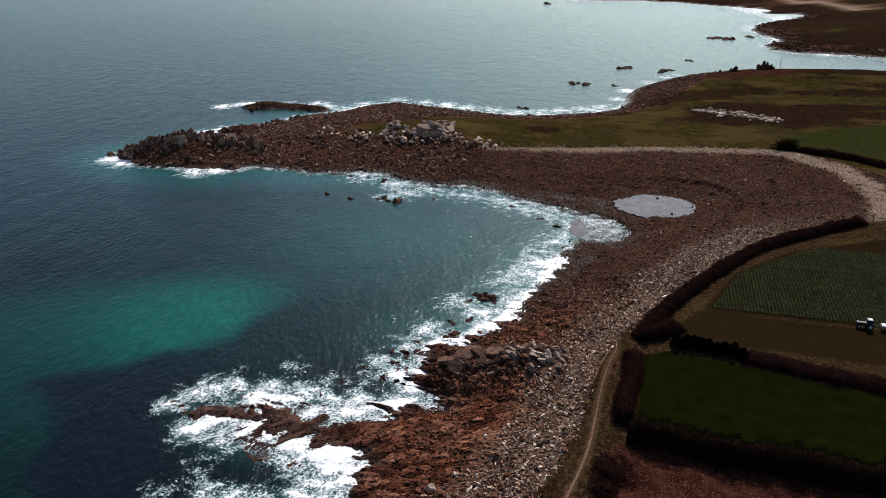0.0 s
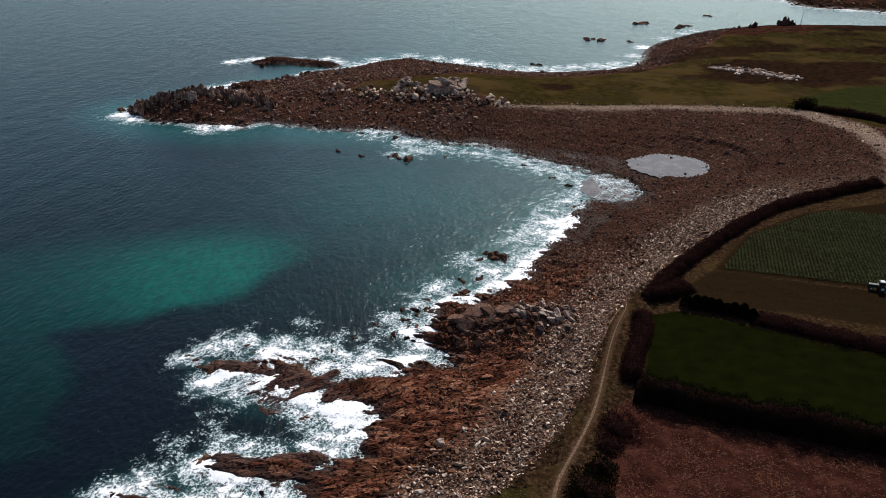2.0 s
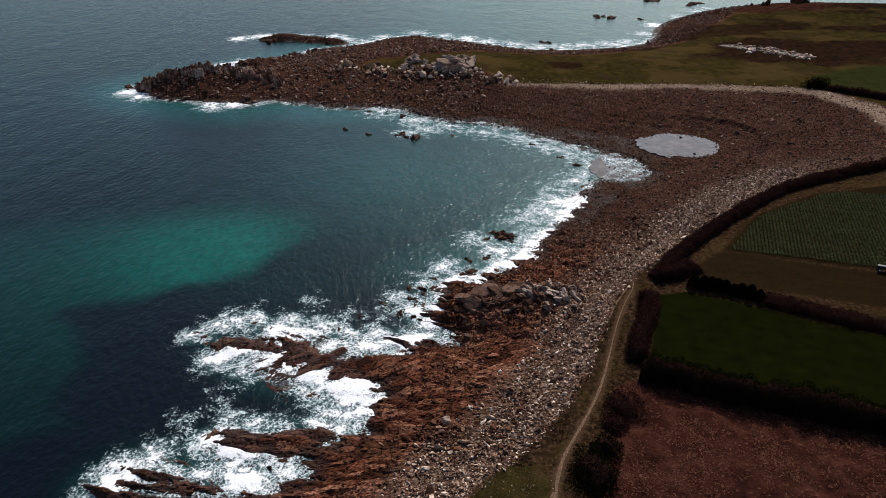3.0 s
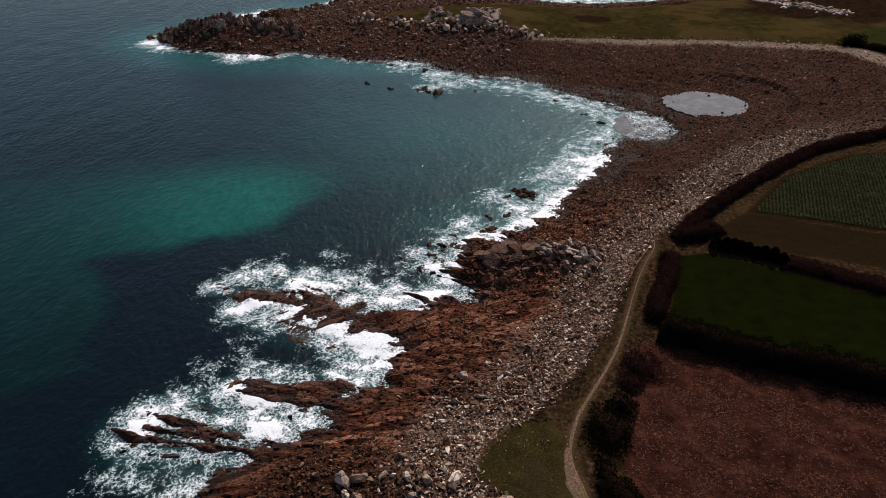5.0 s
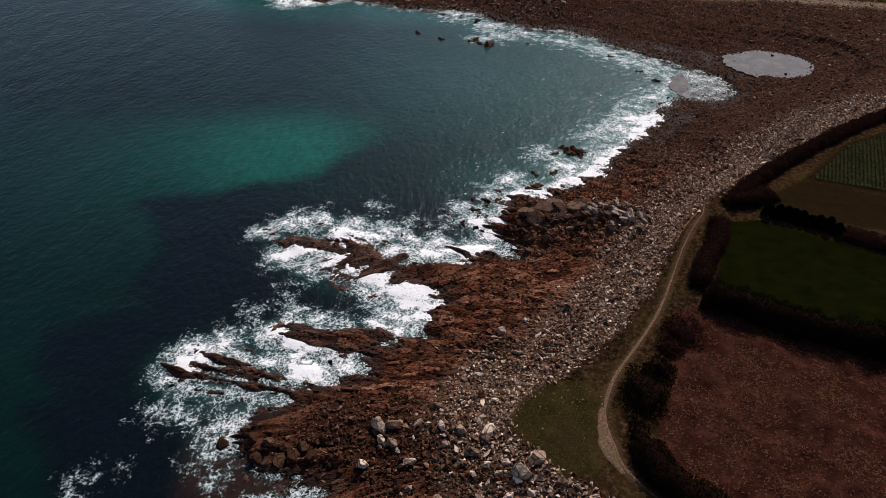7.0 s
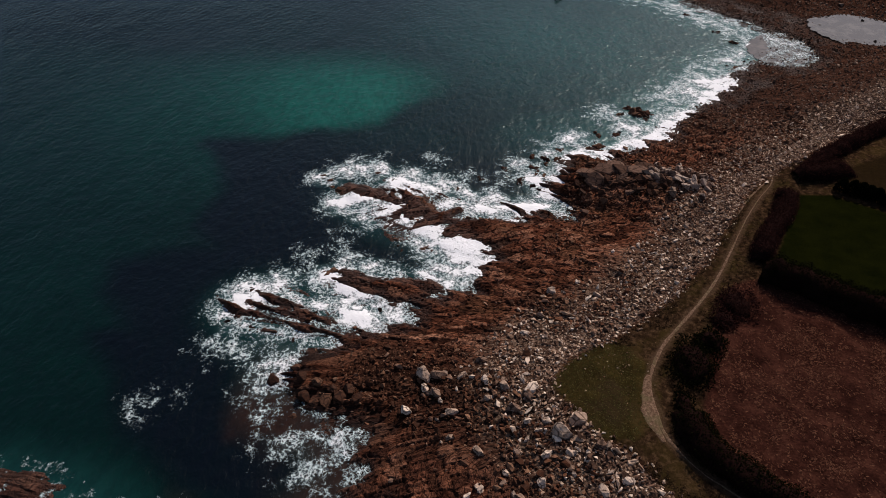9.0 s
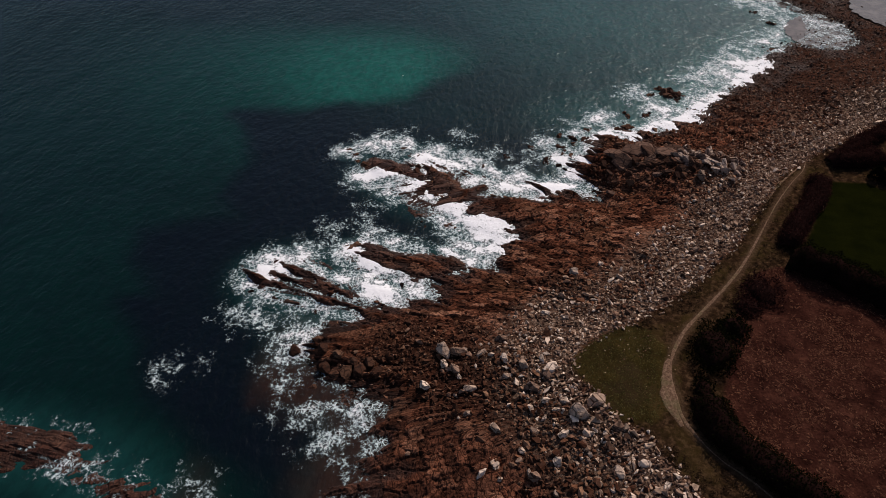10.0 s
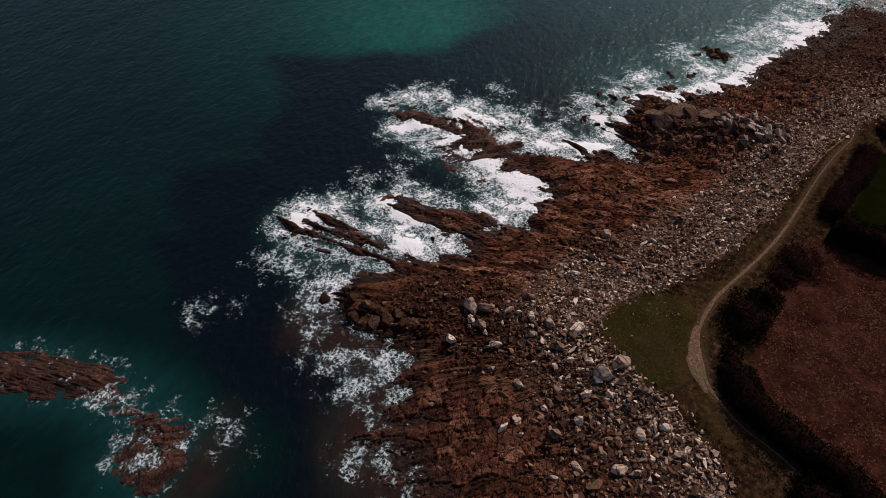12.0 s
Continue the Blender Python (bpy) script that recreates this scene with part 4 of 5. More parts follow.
# pale stones in the turf of the point
px, py = rng.normal(8.4, 2.2, 60), rng.normal(64.5, 3.2, 60)
keep = zone_at("edge", px, py) > 0.6
px, py = px[keep], py[keep]
me = scatter_mesh("turf_stones", px, py, floor_at(px, py), rng.uniform(0.12, 0.32, len(px)), PALE_STONE)
tagged(new("turf_stones", me), "small pale stones lying in the turf of the point", "stones", "", "stuff")

# pale pebbles over the sandy strip
px, py = sprinkle(8, 175, 146, 262, 0.85)
keep = rng.random(len(px)) < 0.45 * step(0.15, 0.5, zone_at("sand", px, py))
px, py = px[keep], py[keep]
me = scatter_mesh("pebbles", px, py, floor_at(px, py), np.exp(rng.normal(-0.7, 0.35, len(px))), PALE_STONE)
tagged(new("pebbles", me), "pale pebbles strewn over a strip of sand", "pebbles", "", "stuff")

# boulder beach round the bay
px, py = sprinkle(-10, 140, 150, 258, 0.66)
edge, sea_d = zone_at("edge", px, py), zone_at("coast", px, py)
pool = np.minimum(((px - 68) / 13.0) ** 2 + ((py - 204) / 11.0) ** 2, ((px - 45.5) / 8.5) ** 2 + ((py - 188) / 9.5) ** 2)
chance = step(-3, 1.5, sea_d) * step(0.5, -1, edge) * np.where(pool < 0.45, 0.06, np.where(pool < 0.8, 0.38, 0.95)) * (1 - np.minimum(1.1 * zone_at("sand", px, py), 0.98))
keep = rng.random(len(px)) < chance
px, py = px[keep], py[keep]
me = scatter_mesh("boulder_beach", px, py, np.maximum(floor_at(px, py), np.where(pool[keep] < 1, 1.15, -9)), np.exp(rng.normal(-0.72, 0.38, len(px))), BEACH_STONE, sink=0.3, flat=(0.4, 0.7), tilt=0.25)
tagged(new("boulder_beach", me), "wide beach of rounded brown boulders round the bay", "boulders", "", "stuff")

# rubble of the far headland and the north shore
px, py = sprinkle(-130, 232, 200, 450, 1.0)
edge, sea_d = zone_at("edge", px, py), zone_at("coast", px, py)
keep = (rng.random(len(px)) < step(0.0, 0.8, floor_at(px, py)) * step(0, -3, edge) * 0.9) & ((px < 8) | (py > 290))
px, py = px[keep], py[keep]
size = np.exp(rng.normal(-0.2, 0.45, len(px)) - 0.25 * step(300, 325, py))
me = scatter_mesh("headland_rubble", px, py, floor_at(px, py), size, HEADLAND_STONE, flat=(0.4, 0.75))
tagged(new("headland_rubble", me), "tumbled brown rocks covering a low headland", "rocks", "", "stuff")

# pale weathered rocks below the headland turf
px, py = sprinkle(-60, 250, 20, 300, 1.5)
band, _ = line_distance([(-50, 276), (-38, 273), (-22, 265.5), (-4, 266), (8, 260), (16, 257)], px, py)
keep = rng.random(len(px)) < step(6.5, 2.0, band + 4 * (fbm(px / 7, py / 7, 610, 3) - 0.5)) * 0.85
px, py = px[keep], py[keep]
me = scatter_mesh("headland_blocks", px, py, floor_at(px, py) + 0.3, np.exp(rng.normal(0.5, 0.45, len(px))), PALE_STONE, flat=(0.5, 1.0))
tagged(new("headland_blocks", me), "pale weathered granite blocks below the headland turf", "rocks", "", "stuff")

# rocky rim of the distant shore
px, py = sprinkle(240, 490, 520, 760, 2.2)
rim = inside(rounded(FAR_COAST), px, py, 60.0)
keep = rng.random(len(px)) < step(-6, 2, rim) * step(24, 12, rim) * 0.9
px, py = px[keep], py[keep]
me = scatter_mesh("distant_rocks", px, py, np.maximum(floor_at(px, py), -0.3), np.exp(rng.normal(0.5, 0.4, len(px))), BROWN_STONE, flat=(0.3, 0.55))
tagged(new("distant_rocks", me), "dark rocks along the shore across the water", "rocks", "", "stuff")


# ---- boulders that stand out ----
def boulder_mesh(name, seed, material, size=(1.0, 0.85, 0.75), skew=0.25, chips=6, pieces=1, coarse=False):
    """A broken block: a box cut by slanting planes, its edges worn and its faces slightly uneven."""
    r = random.Random(seed)
    if pieces > 1:
        whole = bmesh.new()
        for k in range(pieces):
            one = boulder_mesh(name, seed * 31 + k, material, size, skew, chips, 1, True)
            f, a = r.uniform(0.4, 0.75), r.uniform(0, 6.28)
            one.transform(Matrix.Translation((r.gauss(0, 0.5), r.gauss(0, 0.3), r.uniform(-0.25, 0.0))) @ Matrix.Rotation(a, 4, "Z") @ Matrix.Scale(f, 4))
            whole.from_mesh(one)
            bpy.data.meshes.remove(one)
        me = bpy.data.meshes.new(name)
        whole.to_mesh(me)
        whole.free()
        me.materials.append(material)
        return me
    bm = bmesh.new()
    bmesh.ops.create_cube(bm, size=4.0)
    planes = []
    for k in range(6):
        d = [r.gauss(0, skew), r.gauss(0, skew), r.gauss(0, skew)]
        d[k // 2] += 1 if k % 2 else -1
        planes.append((Vector(d).normalized(), size[k // 2] * r.uniform(0.72, 1.0)))
    for k in range(chips):
        d = Vector((r.choice((-1, 1)) * r.uniform(0.4, 1), r.choice((-1, 1)) * r.uniform(0.4, 1), r.uniform(-0.2, 1))).normalized()
        planes.append((d, r.uniform(0.6, 0.92)))
    for d, c in planes:
        geom = bm.verts[:] + bm.edges[:] + bm.faces[:]
        done = bmesh.ops.bisect_plane(bm, geom=geom, plane_co=d * c, plane_no=d, clear_outer=True)
        rim = [e for e in done["geom_cut"] if isinstance(e, bmesh.types.BMEdge)]
        if len(rim) > 2:
            bmesh.ops.contextual_create(bm, geom=rim)
    bmesh.ops.remove_doubles(bm, verts=bm.verts, dist=0.03)
    bmesh.ops.bevel(bm, geom=bm.edges[:], offset=0.1, segments=2, affect="EDGES", profile=0.55)
    bmesh.ops.triangulate(bm, faces=bm.faces)
    bmesh.ops.subdivide_edges(bm, edges=[e for e in bm.edges if e.calc_length() > 0.35], cuts=1 if coarse else 2, use_grid_fill=True)
    bmesh.ops.triangulate(bm, faces=bm.faces)
    for v in bm.verts:
        p = v.co
        v.co = p * (1 + 0.12 * noise.noise(p * 1.8 + Vector((seed % 97, 0, 0))) + 0.07 * noise.noise(p * 5.5 + Vector((0, seed % 89, 0))))
    me = bpy.data.meshes.new(name)
    bm.to_mesh(me)
    bm.free()
    me.materials.append(material)
    return me


PALE_BLOCKS = [boulder_mesh("boulder", k, BOULDER) for k in range(8)]
DARK_BLOCKS = [boulder_mesh("rock", 40 + k, DARK_ROCK, skew=0.4, chips=8) for k in range(8)]
SLABS = [boulder_mesh("slab", 110 + k, SLAB_ROCK, (1.0, 0.62, 0.36), 0.22, 5) for k in range(8)]
GREY_SLABS = [boulder_mesh("slab", 150 + k, TOR_ROCK, (1.0, 0.6, 0.3), 0.2, 4) for k in range(8)]
TOR_BLOCKS = [boulder_mesh("tor_block", 130 + k, TOR_ROCK) for k in range(6)]
CAPE_CRAGS = [boulder_mesh("pinnacle", 90 + k, CAPE_ROCK, (0.62, 0.4, 1.0), 0.35, 5, pieces=5) for k in range(6)]
CRAGS = [boulder_mesh("crag", 70 + k, DARK_ROCK, skew=0.45, chips=8, pieces=6) for k in range(6)]


def stand(name, me, x, y, size, label, category, group="", turn=None, stretch=(1, 1, 1), sink=0.3, lean=0.2, base=None):
    """One boulder resting in the ground."""
    ob = new(name, me)
    z = float(floor_at(x, y)) if base is None else base
    ob.location = (x, y, z + size * stretch[2] * (0.5 - sink))
    ob.rotation_euler = (random.uniform(-lean, lean), random.uniform(-lean, lean), random.uniform(0, 6.28) if turn is None else turn)
    ob.scale = (size * 0.62 * stretch[0], size * 0.62 * stretch[1], size * 0.62 * stretch[2])
    return tagged(ob, label, category, group)


NAMED = [(-17.3, 59.3, 2.4), (-15.3, 59.5, 2.2), (-18.1, 53.4, 1.5), (-2.0, 59.0, 2.1), (2.6, 52.8, 3.0), (4.5, 55.2, 2.5), (-1.1, 43.4, 1.6), (11.2, 47.6, 1.5),
         (1.1, 45.8, 1.5), (6.9, 40.9, 1.8), (-1.9, 80.2, 1.4), (-12, 59.9, 1.5), (-8.6, 59.5, 1.4), (-5.8, 59.0, 1.4), (-1.8, 54, 1.2), (-14.8, 56.6, 1.8), (-16.6, 57.2, 1.6), (3.9, 50.4, 1.4), (7.4, 51.8, 1.5)]
for k, (x, y, s) in enumerate(NAMED):
    stand("boulder", PALE_BLOCKS[k % 8], x, y, 0.8 * s, "large pale granite boulder sitting on the rock shore", "boulder", "boulders on the shore", stretch=(random.uniform(0.85, 1.2), random.uniform(0.7, 0.95), random.uniform(0.75, 1)))
count = 0
while count < 150:
    x, y = random.uniform(-24, 26), random.uniform(30, 108)
    e, c = float(zone_at("edge", np.array(x), np.array(y))), float(zone_at("coast", np.array(x), np.array(y)))
    if not (-17 < e < -1.0 and c > 8) or (y > 62 and e < -13):
        continue
    s = math.exp(random.gauss(-0.28 if y < 64 else -0.55, 0.25))
    stand("boulder", PALE_BLOCKS[count % 8], x, y, s, "pale angular granite block lying among the cobbles", "boulder", "boulders on the shore", stretch=(random.uniform(0.9, 1.5), random.uniform(0.6, 0.95), random.uniform(0.6, 0.95)))
    count += 1
# broad rounded rocks at the water's edge of the near point
for x, y, s in ((-28, 54, 2.6), (-30, 53.3, 2.2), (-31.3, 52.4, 2.0), (-33.3, 53.4, 2.4), (-27, 55.5, 2.0), (-29.6, 55.2, 2.0), (-38.7, 55.1, 2.4), (-33.5, 50.2, 2.2), (-31.8, 55.4, 1.9), (-25.4, 54.2, 1.8), (-34.5, 55.8, 2.0), (-36.3, 57.6, 1.8)):
    stand("rock", DARK_BLOCKS[count % 8], x, y, 0.72 * s, "smooth brown rock washed by the surf", "rock", "rocks at the water's edge", stretch=(1.1, 0.9, 0.75))
    count += 1
# big broken slabs of the middle outcrop
BROAD = [(4.6, 114.8, 3.6, -0.35), (7.2, 114.9, 3.4, -0.5), (10.0, 114.4, 3.0, -0.3), (2.8, 112.0, 3.2, -0.2), (11.6, 117.0, 3.0, -0.5), (6.0, 117.6, 3.0, -0.4), (0.8, 114.2, 2.8, -0.3)]
for x, y, s, turn in BROAD:
    stand("slab", SLABS[int(s * 10) % 8], x, y, s, "broad smooth brown slab on the outcrop", "rock", "slabs of the outcrop", turn=turn, stretch=(1.2, 1.2, 0.75), lean=0.22, sink=0.25)
for k in range(95):
    x, y = random.uniform(11, 24), random.gauss(115.2, 2.2)
    s = random.uniform(0.9, 1.9)
    stand("slab", (GREY_SLABS if k % 3 else SLABS)[k % 8], x, y - 0.12 * (x - 12), s, "grey upright slab leaning in the jointed outcrop", "rock", "slabs of the outcrop", turn=2.2 + random.gauss(0, 0.25), stretch=(1.1, 0.8, 1.3), lean=0.5, sink=0.25)
for k in range(110):
    x, y = random.gauss(8.5, 6.0), random.gauss(112.6, 3.6)
    stand("slab", (SLABS if k % 2 else DARK_BLOCKS)[k % 8], x, y, random.uniform(0.6, 1.6), "tilted slab of broken granite on the outcrop", "rock", "slabs of the outcrop",
          turn=-0.5 + random.gauss(0, 0.6), stretch=(1.25, 0.85, 0.8), lean=0.4, sink=0.3)
# rocks in the water
for x, y, s in ((9.2, 145.2, 2.4), (11.0, 145.8, 2.6), (12.8, 145.9, 2.0), (8.6, 147.6, 1.7), (10.4, 147.0, 2.0), (12.2, 143.6, 1.3), (6.5, 144.2, 1.4), (2.4, 129.3, 2.4), (-5.2, 126, 1.6), (-9.5, 117.8, 1.5), (-7.4, 116, 1.3), (-11.3, 113.6, 1.2), (-7.6, 121.8, 1.6), (-45.5, 101.4, 2.2), (-48.6, 103.6, 1.4),
                (-39.3, 78.8, 1.8), (-35.2, 102.6, 2.6), (-20, 214, 2.6), (-15, 210.5, 3.2), (-18, 211.5, 1.8), (-3, 213.5, 1.4), (-39, 218, 1.5), (-31, 214, 1.5), (-24.5, 88.4, 1.5), (-29, 95.5, 1.9),
                (75, 407, 5), (79, 405, 3.4), (84, 403, 5), (98, 399, 3), (118, 455, 7), (121, 456, 4), (140, 445, 7), (146, 447, 4), (225, 594, 8), (235, 587, 9), (169, 483, 4), (128, 898, 8), (38, 343, 3), (41, 342, 3), (-131, 262, 3.4),
                (34, 190, 1.6), (30, 196, 1.4), (22, 206, 1.5), (36, 172, 2.2), (38, 175, 2.0), (33, 174, 1.6), (258, 600, 6), (268, 566, 7), (-90, 303.4, 4), (-86, 306.5, 5), (-81, 310, 5), (-76, 315, 5), (-70, 320, 5), (-95, 340, 4), (-91, 343, 5), (-86, 345, 4.5), (-80, 344, 5), (-73, 341, 4.5), (-66, 338, 4), (-43.8, 102, 1.6), (-38, 101, 1.8), (-36.2, 104.5, 1.5), (-50.5, 105, 1.3), (-15.3, 80, 1.5), (-37.8, 79.3, 1.3),
                (-15.4, 116.3, 1.2), (-10.7, 122, 1.3), (-9, 115.8, 1.2), (-7.5, 120, 1.1), (-12, 112.5, 1.4), (-5.3, 122.6, 1.5), (-19.5, 111.8, 1.1), (-1.1, 122, 1.6), (2.3, 133.8, 1.5), (6.1, 135.4, 1.7), (9.8, 132, 1.5)):
    stand("sea_rock", CRAGS[count % 6], x, y, s * 0.85, "dark wet rock standing out of the surf", "rock", "rocks in the water", stretch=(1.3, 1.0, 0.75 if y < 380 else 0.45), base=0.0, sink=0.4, lean=0.1)
    count += 1
# upright rocks along the cape
for k in range(120):
    f = k / 119
    x, y = -125 + 56 * f + random.gauss(0, 1.6), 258 + 7 * math.sin(f * 3) + random.gauss(0, 3.2)
    s = random.uniform(1.2, 2.6) * (1.25 - 0.6 * abs(f - 0.42))
    stand("pinnacle", CAPE_CRAGS[k % 6], x, y, s, "upright weathered rock on the tip of the cape", "rock", "rocks of the cape", turn=random.gauss(0.4, 0.4), stretch=(1.0, 0.7, 1.7), lean=0.3, sink=0.3)
# granite tor on the headland
for k in range(60):
    f = random.random()
    x, y = -24 + 30 * f + random.gauss(0, 1), 264 + 20 * random.random()
    stand("tor_block", TOR_BLOCKS[k % 6], x, y, random.uniform(1.0, 2.4), "pale weathered granite block of a low tor", "rock", "blocks of the tor", stretch=(1.2, 0.9, 0.9), sink=0.3)
for x, y, s, turn, k in ((-7, 270, 6.0, 0.3, 3), (-3.5, 273, 6.8, -0.2, 5), (-0.5, 268.5, 5.0, 0.6, 1), (-5, 266, 4.5, 0.1, 0), (3, 272, 4.0, 1.0, 2)):
    stand("tor_block", TOR_BLOCKS[k], x, y, s, "broad pale granite face of a low tor", "rock", "blocks of the tor", stretch=(1.2, 0.9, 0.6), turn=turn, sink=0.3)
# scree of the old quarry
for k in range(90):
    f = random.random() ** 0.7
    x, y = 117 + 28 * f + random.gauss(0, 1.4), 316 - 21 * f + random.gauss(0, 4.0)
    stand("quarry_stone", PALE_BLOCKS[k % 8], x, y, random.uniform(0.6, 1.9), "pale broken stone in an old quarry", "rock", "stones of the quarry", stretch=(1.3, 0.9, 0.6))
# cairn and mast on the hill
for dx, dy, s in ((0, 0, 4.6), (-2.4, 0.5, 3.0), (2.6, 0.6, 3.0), (4.8, 0, 2.0), (-17, -2, 3.2), (-20, -3, 2.6)):
    stand("hilltop_rock", CRAGS[int(s) % 6], 184 + dx, 401 + dy, s, "dark rock outcrop on the crest of the hill", "rock", "rocks on the hill", stretch=(0.8, 0.6, 1.3), lean=0.25, sink=0.15)


# ---- plants ----
def leaf_quads(points, size, name, material, upright=0.0, long=1.0, lie=1.0):
    """Many small diamond leaves, each turned its own way."""
    n = len(points)
    a = rng.normal(size=(n, 3))
    a[:, 2] = a[:, 2] * (1 - upright) + upright * 2.2
    a[:, 2] *= lie
    a /= np.linalg.norm(a, axis=1)[:, None]
    b = np.cross(a, rng.normal(size=(n, 3)))
    b[:, 2] *= lie
    b /= np.linalg.norm(b, axis=1)[:, None] + 1e-9
    a, b = a * (size * 0.5 * long)[:, None], b * (size * 0.32)[:, None]
    verts = np.stack([points - a, points + b - a * 0.1, points + a, points - b + a * 0.1], 1).reshape(-1, 3)
    return mesh_from(name, verts, np.arange(4 * n).reshape(-1, 4), material)


TWIG = plain("bare_twigs", (0.014, 0.0065, 0.0058), 0.95, 0.0, 1.0)
BARK = plain("bark", (0.06, 0.045, 0.035), 0.9)


def hedge(line, width, height, material, label, leaf=0.25, density=40, core_material=None, group=""):
    """A clipped-by-wind hedge along a plan line: a twiggy body and a ragged skin of leaves."""
    line = rounded(line, closed=False, n=6)
    seg = np.hypot(*np.diff(line, axis=0).T)
    total = seg.sum()
    start = np.concatenate([[0], np.cumsum(seg)])

    def on_line(s):
        x, y = np.interp(s, start, line[:, 0]), np.interp(s, start, line[:, 1])
        x2, y2 = np.interp(np.minimum(s + 0.5, total), start, line[:, 0]), np.interp(np.minimum(s + 0.5, total), start, line[:, 1])
        x1, y1 = np.interp(np.maximum(s - 0.5, 0), start, line[:, 0]), np.interp(np.maximum(s - 0.5, 0), start, line[:, 1])
        ex, ey = x2 - x1, y2 - y1
        q = np.hypot(ex, ey) + 1e-9
        return x, y, -ey / q, ex / q

    def skin(s, angle, scale):
        x, y, nx, ny = on_line(s)
        swell = 0.62 + 0.75 * fbm(s / 2.0, angle * 0.9 + line[0, 0], 200, 3)
        taper = step(0, 1.5, s) * step(total, total - 1.5, s) * 0.6 + 0.4
        across = np.cos(angle) * width * 0.5 * swell * scale
        up = np.maximum(np.sin(angle), 0.02) ** 0.75 * height * swell * scale * taper
        px, py = x + nx * across, y + ny * across
        return np.stack([px, py, floor_at(px, py) + up], -1)

    ob = empty_thing("hedge", (line[0, 0], line[0, 1], float(floor_at(*line[0]))), label, "hedge", group)
    origin = np.array(ob.location)
    rows, cols = max(4, int(total / 0.8)), 11
    S, A = np.meshgrid(np.linspace(0, total, rows), np.linspace(0, math.pi, cols), indexing="ij")
    core = skin(S.ravel(), A.ravel(), 0.86) + rng.normal(0, 0.06, (rows * cols, 3)) - origin
    mesh_part("thicket", mesh_from("thicket", core, grid_faces(rows, cols), core_material or TWIG, True), ob, "dense dark twigs")
    n = int(total * (width + 1.6 * height) * density)
    s, a = rng.uniform(0, total, n), rng.uniform(0.0, math.pi, n)
    leaves = skin(s, a, rng.uniform(0.8, 1.14, n)) - origin
    mesh_part("foliage", leaf_quads(leaves, rng.uniform(0.6, 1.3, n) * leaf, "foliage", material), ob, "ragged winter leaves and shoots")
    return ob


def bush(x, y, rx, ry, height, material, label, leaf=0.3, density=36, group=""):
    """A low rounded bush of stems and leaf clumps."""
    z = float(floor_at(x, y))
    ob = empty_thing("bush", (x, y, z), label, "bush", group)
    n = int((rx + ry) ** 2 * density * 0.8)
    d = rng.normal(size=(n, 3))
    d[:, 2] = np.abs(d[:, 2])
    d /= np.linalg.norm(d, axis=1)[:, None]
    lump = 0.62 + 0.75 * fbm(d[:, 0] * 2.2 + x, d[:, 1] * 2.2 + y + d[:, 2] * 1.7, 300, 3)
    d *= (lump * rng.uniform(0.7, 1.0, n))[:, None]
    px, py = d[:, 0] * rx, d[:, 1] * ry
    points = np.stack([px, py, d[:, 2] * height + floor_at(px + x, py + y) - z], -1)
    mesh_part("foliage", leaf_quads(points, rng.uniform(0.6, 1.3, n) * leaf, "foliage", material), ob, "small dark leaves")
    bm = bmesh.new()
    bmesh.ops.create_icosphere(bm, subdivisions=3, radius=1.0)
    for v in bm.verts:
        w = 0.62 + 0.3 * noise.noise(v.co * 2.3 + Vector((x, y, 0)))
        v.co = Vector((v.co.x * rx * w, v.co.y * ry * w, max(v.co.z, -0.15) * height * w))
    part("thicket", bm, TWIG, ob, "tangled dark stems", True)
    return ob


def conifer(x, y, height, spread):
    """A small wind-shorn conifer: trunk and a crown of drooping sprays."""
    z = float(floor_at(x, y))
    ob = empty_thing("conifer", (x, y, z), "small dark conifer in a windbreak row", "tree", "conifers of the windbreak")
    bm = bmesh.new()
    bmesh.ops.create_cone(bm, segments=8, radius1=0.16, radius2=0.04, depth=height * 0.92, cap_ends=True)
    bmesh.ops.translate(bm, verts=bm.verts, vec=(0, 0, height * 0.45))
    part("trunk", bm, BARK, ob)
    n = 700
    f = rng.random(n) ** 0.8
    a = rng.uniform(0, 2 * math.pi, n)
    tier = 0.75 + 0.35 * np.abs(np.sin(f * height * 4.2 + a))
    r = spread * (1 - f) ** 0.45 * tier * rng.uniform(0.55, 1.05, n)
    points = np.stack([r * np.cos(a), r * np.sin(a), 0.25 + f * height - 0.12 * r], -1)
    mesh_part("crown", leaf_quads(points, rng.uniform(0.35, 0.6, n), "crown", DARK_LEAF), ob, "dense dark evergreen sprays")
    return ob


hedge([(118, 179), (96, 170), (81, 162), (66.4, 149), (54.6, 137.4), (46.5, 128.5), (41, 121.5)], 3.6, 2.0, HEDGE_LEAF, "reddish brown winter hedge between beach and crop field", group="field hedges")
hedge([(39, 119.5), (42, 120.3), (46, 121.5), (49, 123)], 4.2, 2.4, HEDGE_LEAF, "thick reddish brown hedge corner at the field gate", group="field hedges")
hedge([(36.6, 113), (35.6, 108), (33.8, 102.7), (31.6, 97.5), (30, 92)], 3.6, 2.4, HEDGE_LEAF, "brown winter hedge beside the coastal footpath", group="field hedges")
hedge([(30, 89.3), (35.5, 87.3), (41.8, 84.6), (49.6, 82), (58.8, 78.7), (75, 72.5), (92, 66)], 5.0, 3.6, DARK_LEAF, "tall dark hedge between green field and bracken", group="field hedges")
hedge([(57, 110.8), (63, 108.4), (69.3, 105.4), (82, 100), (98, 94)], 4.4, 1.4, HEDGE_LEAF, "low reddish bramble strip between two fields", group="field hedges")
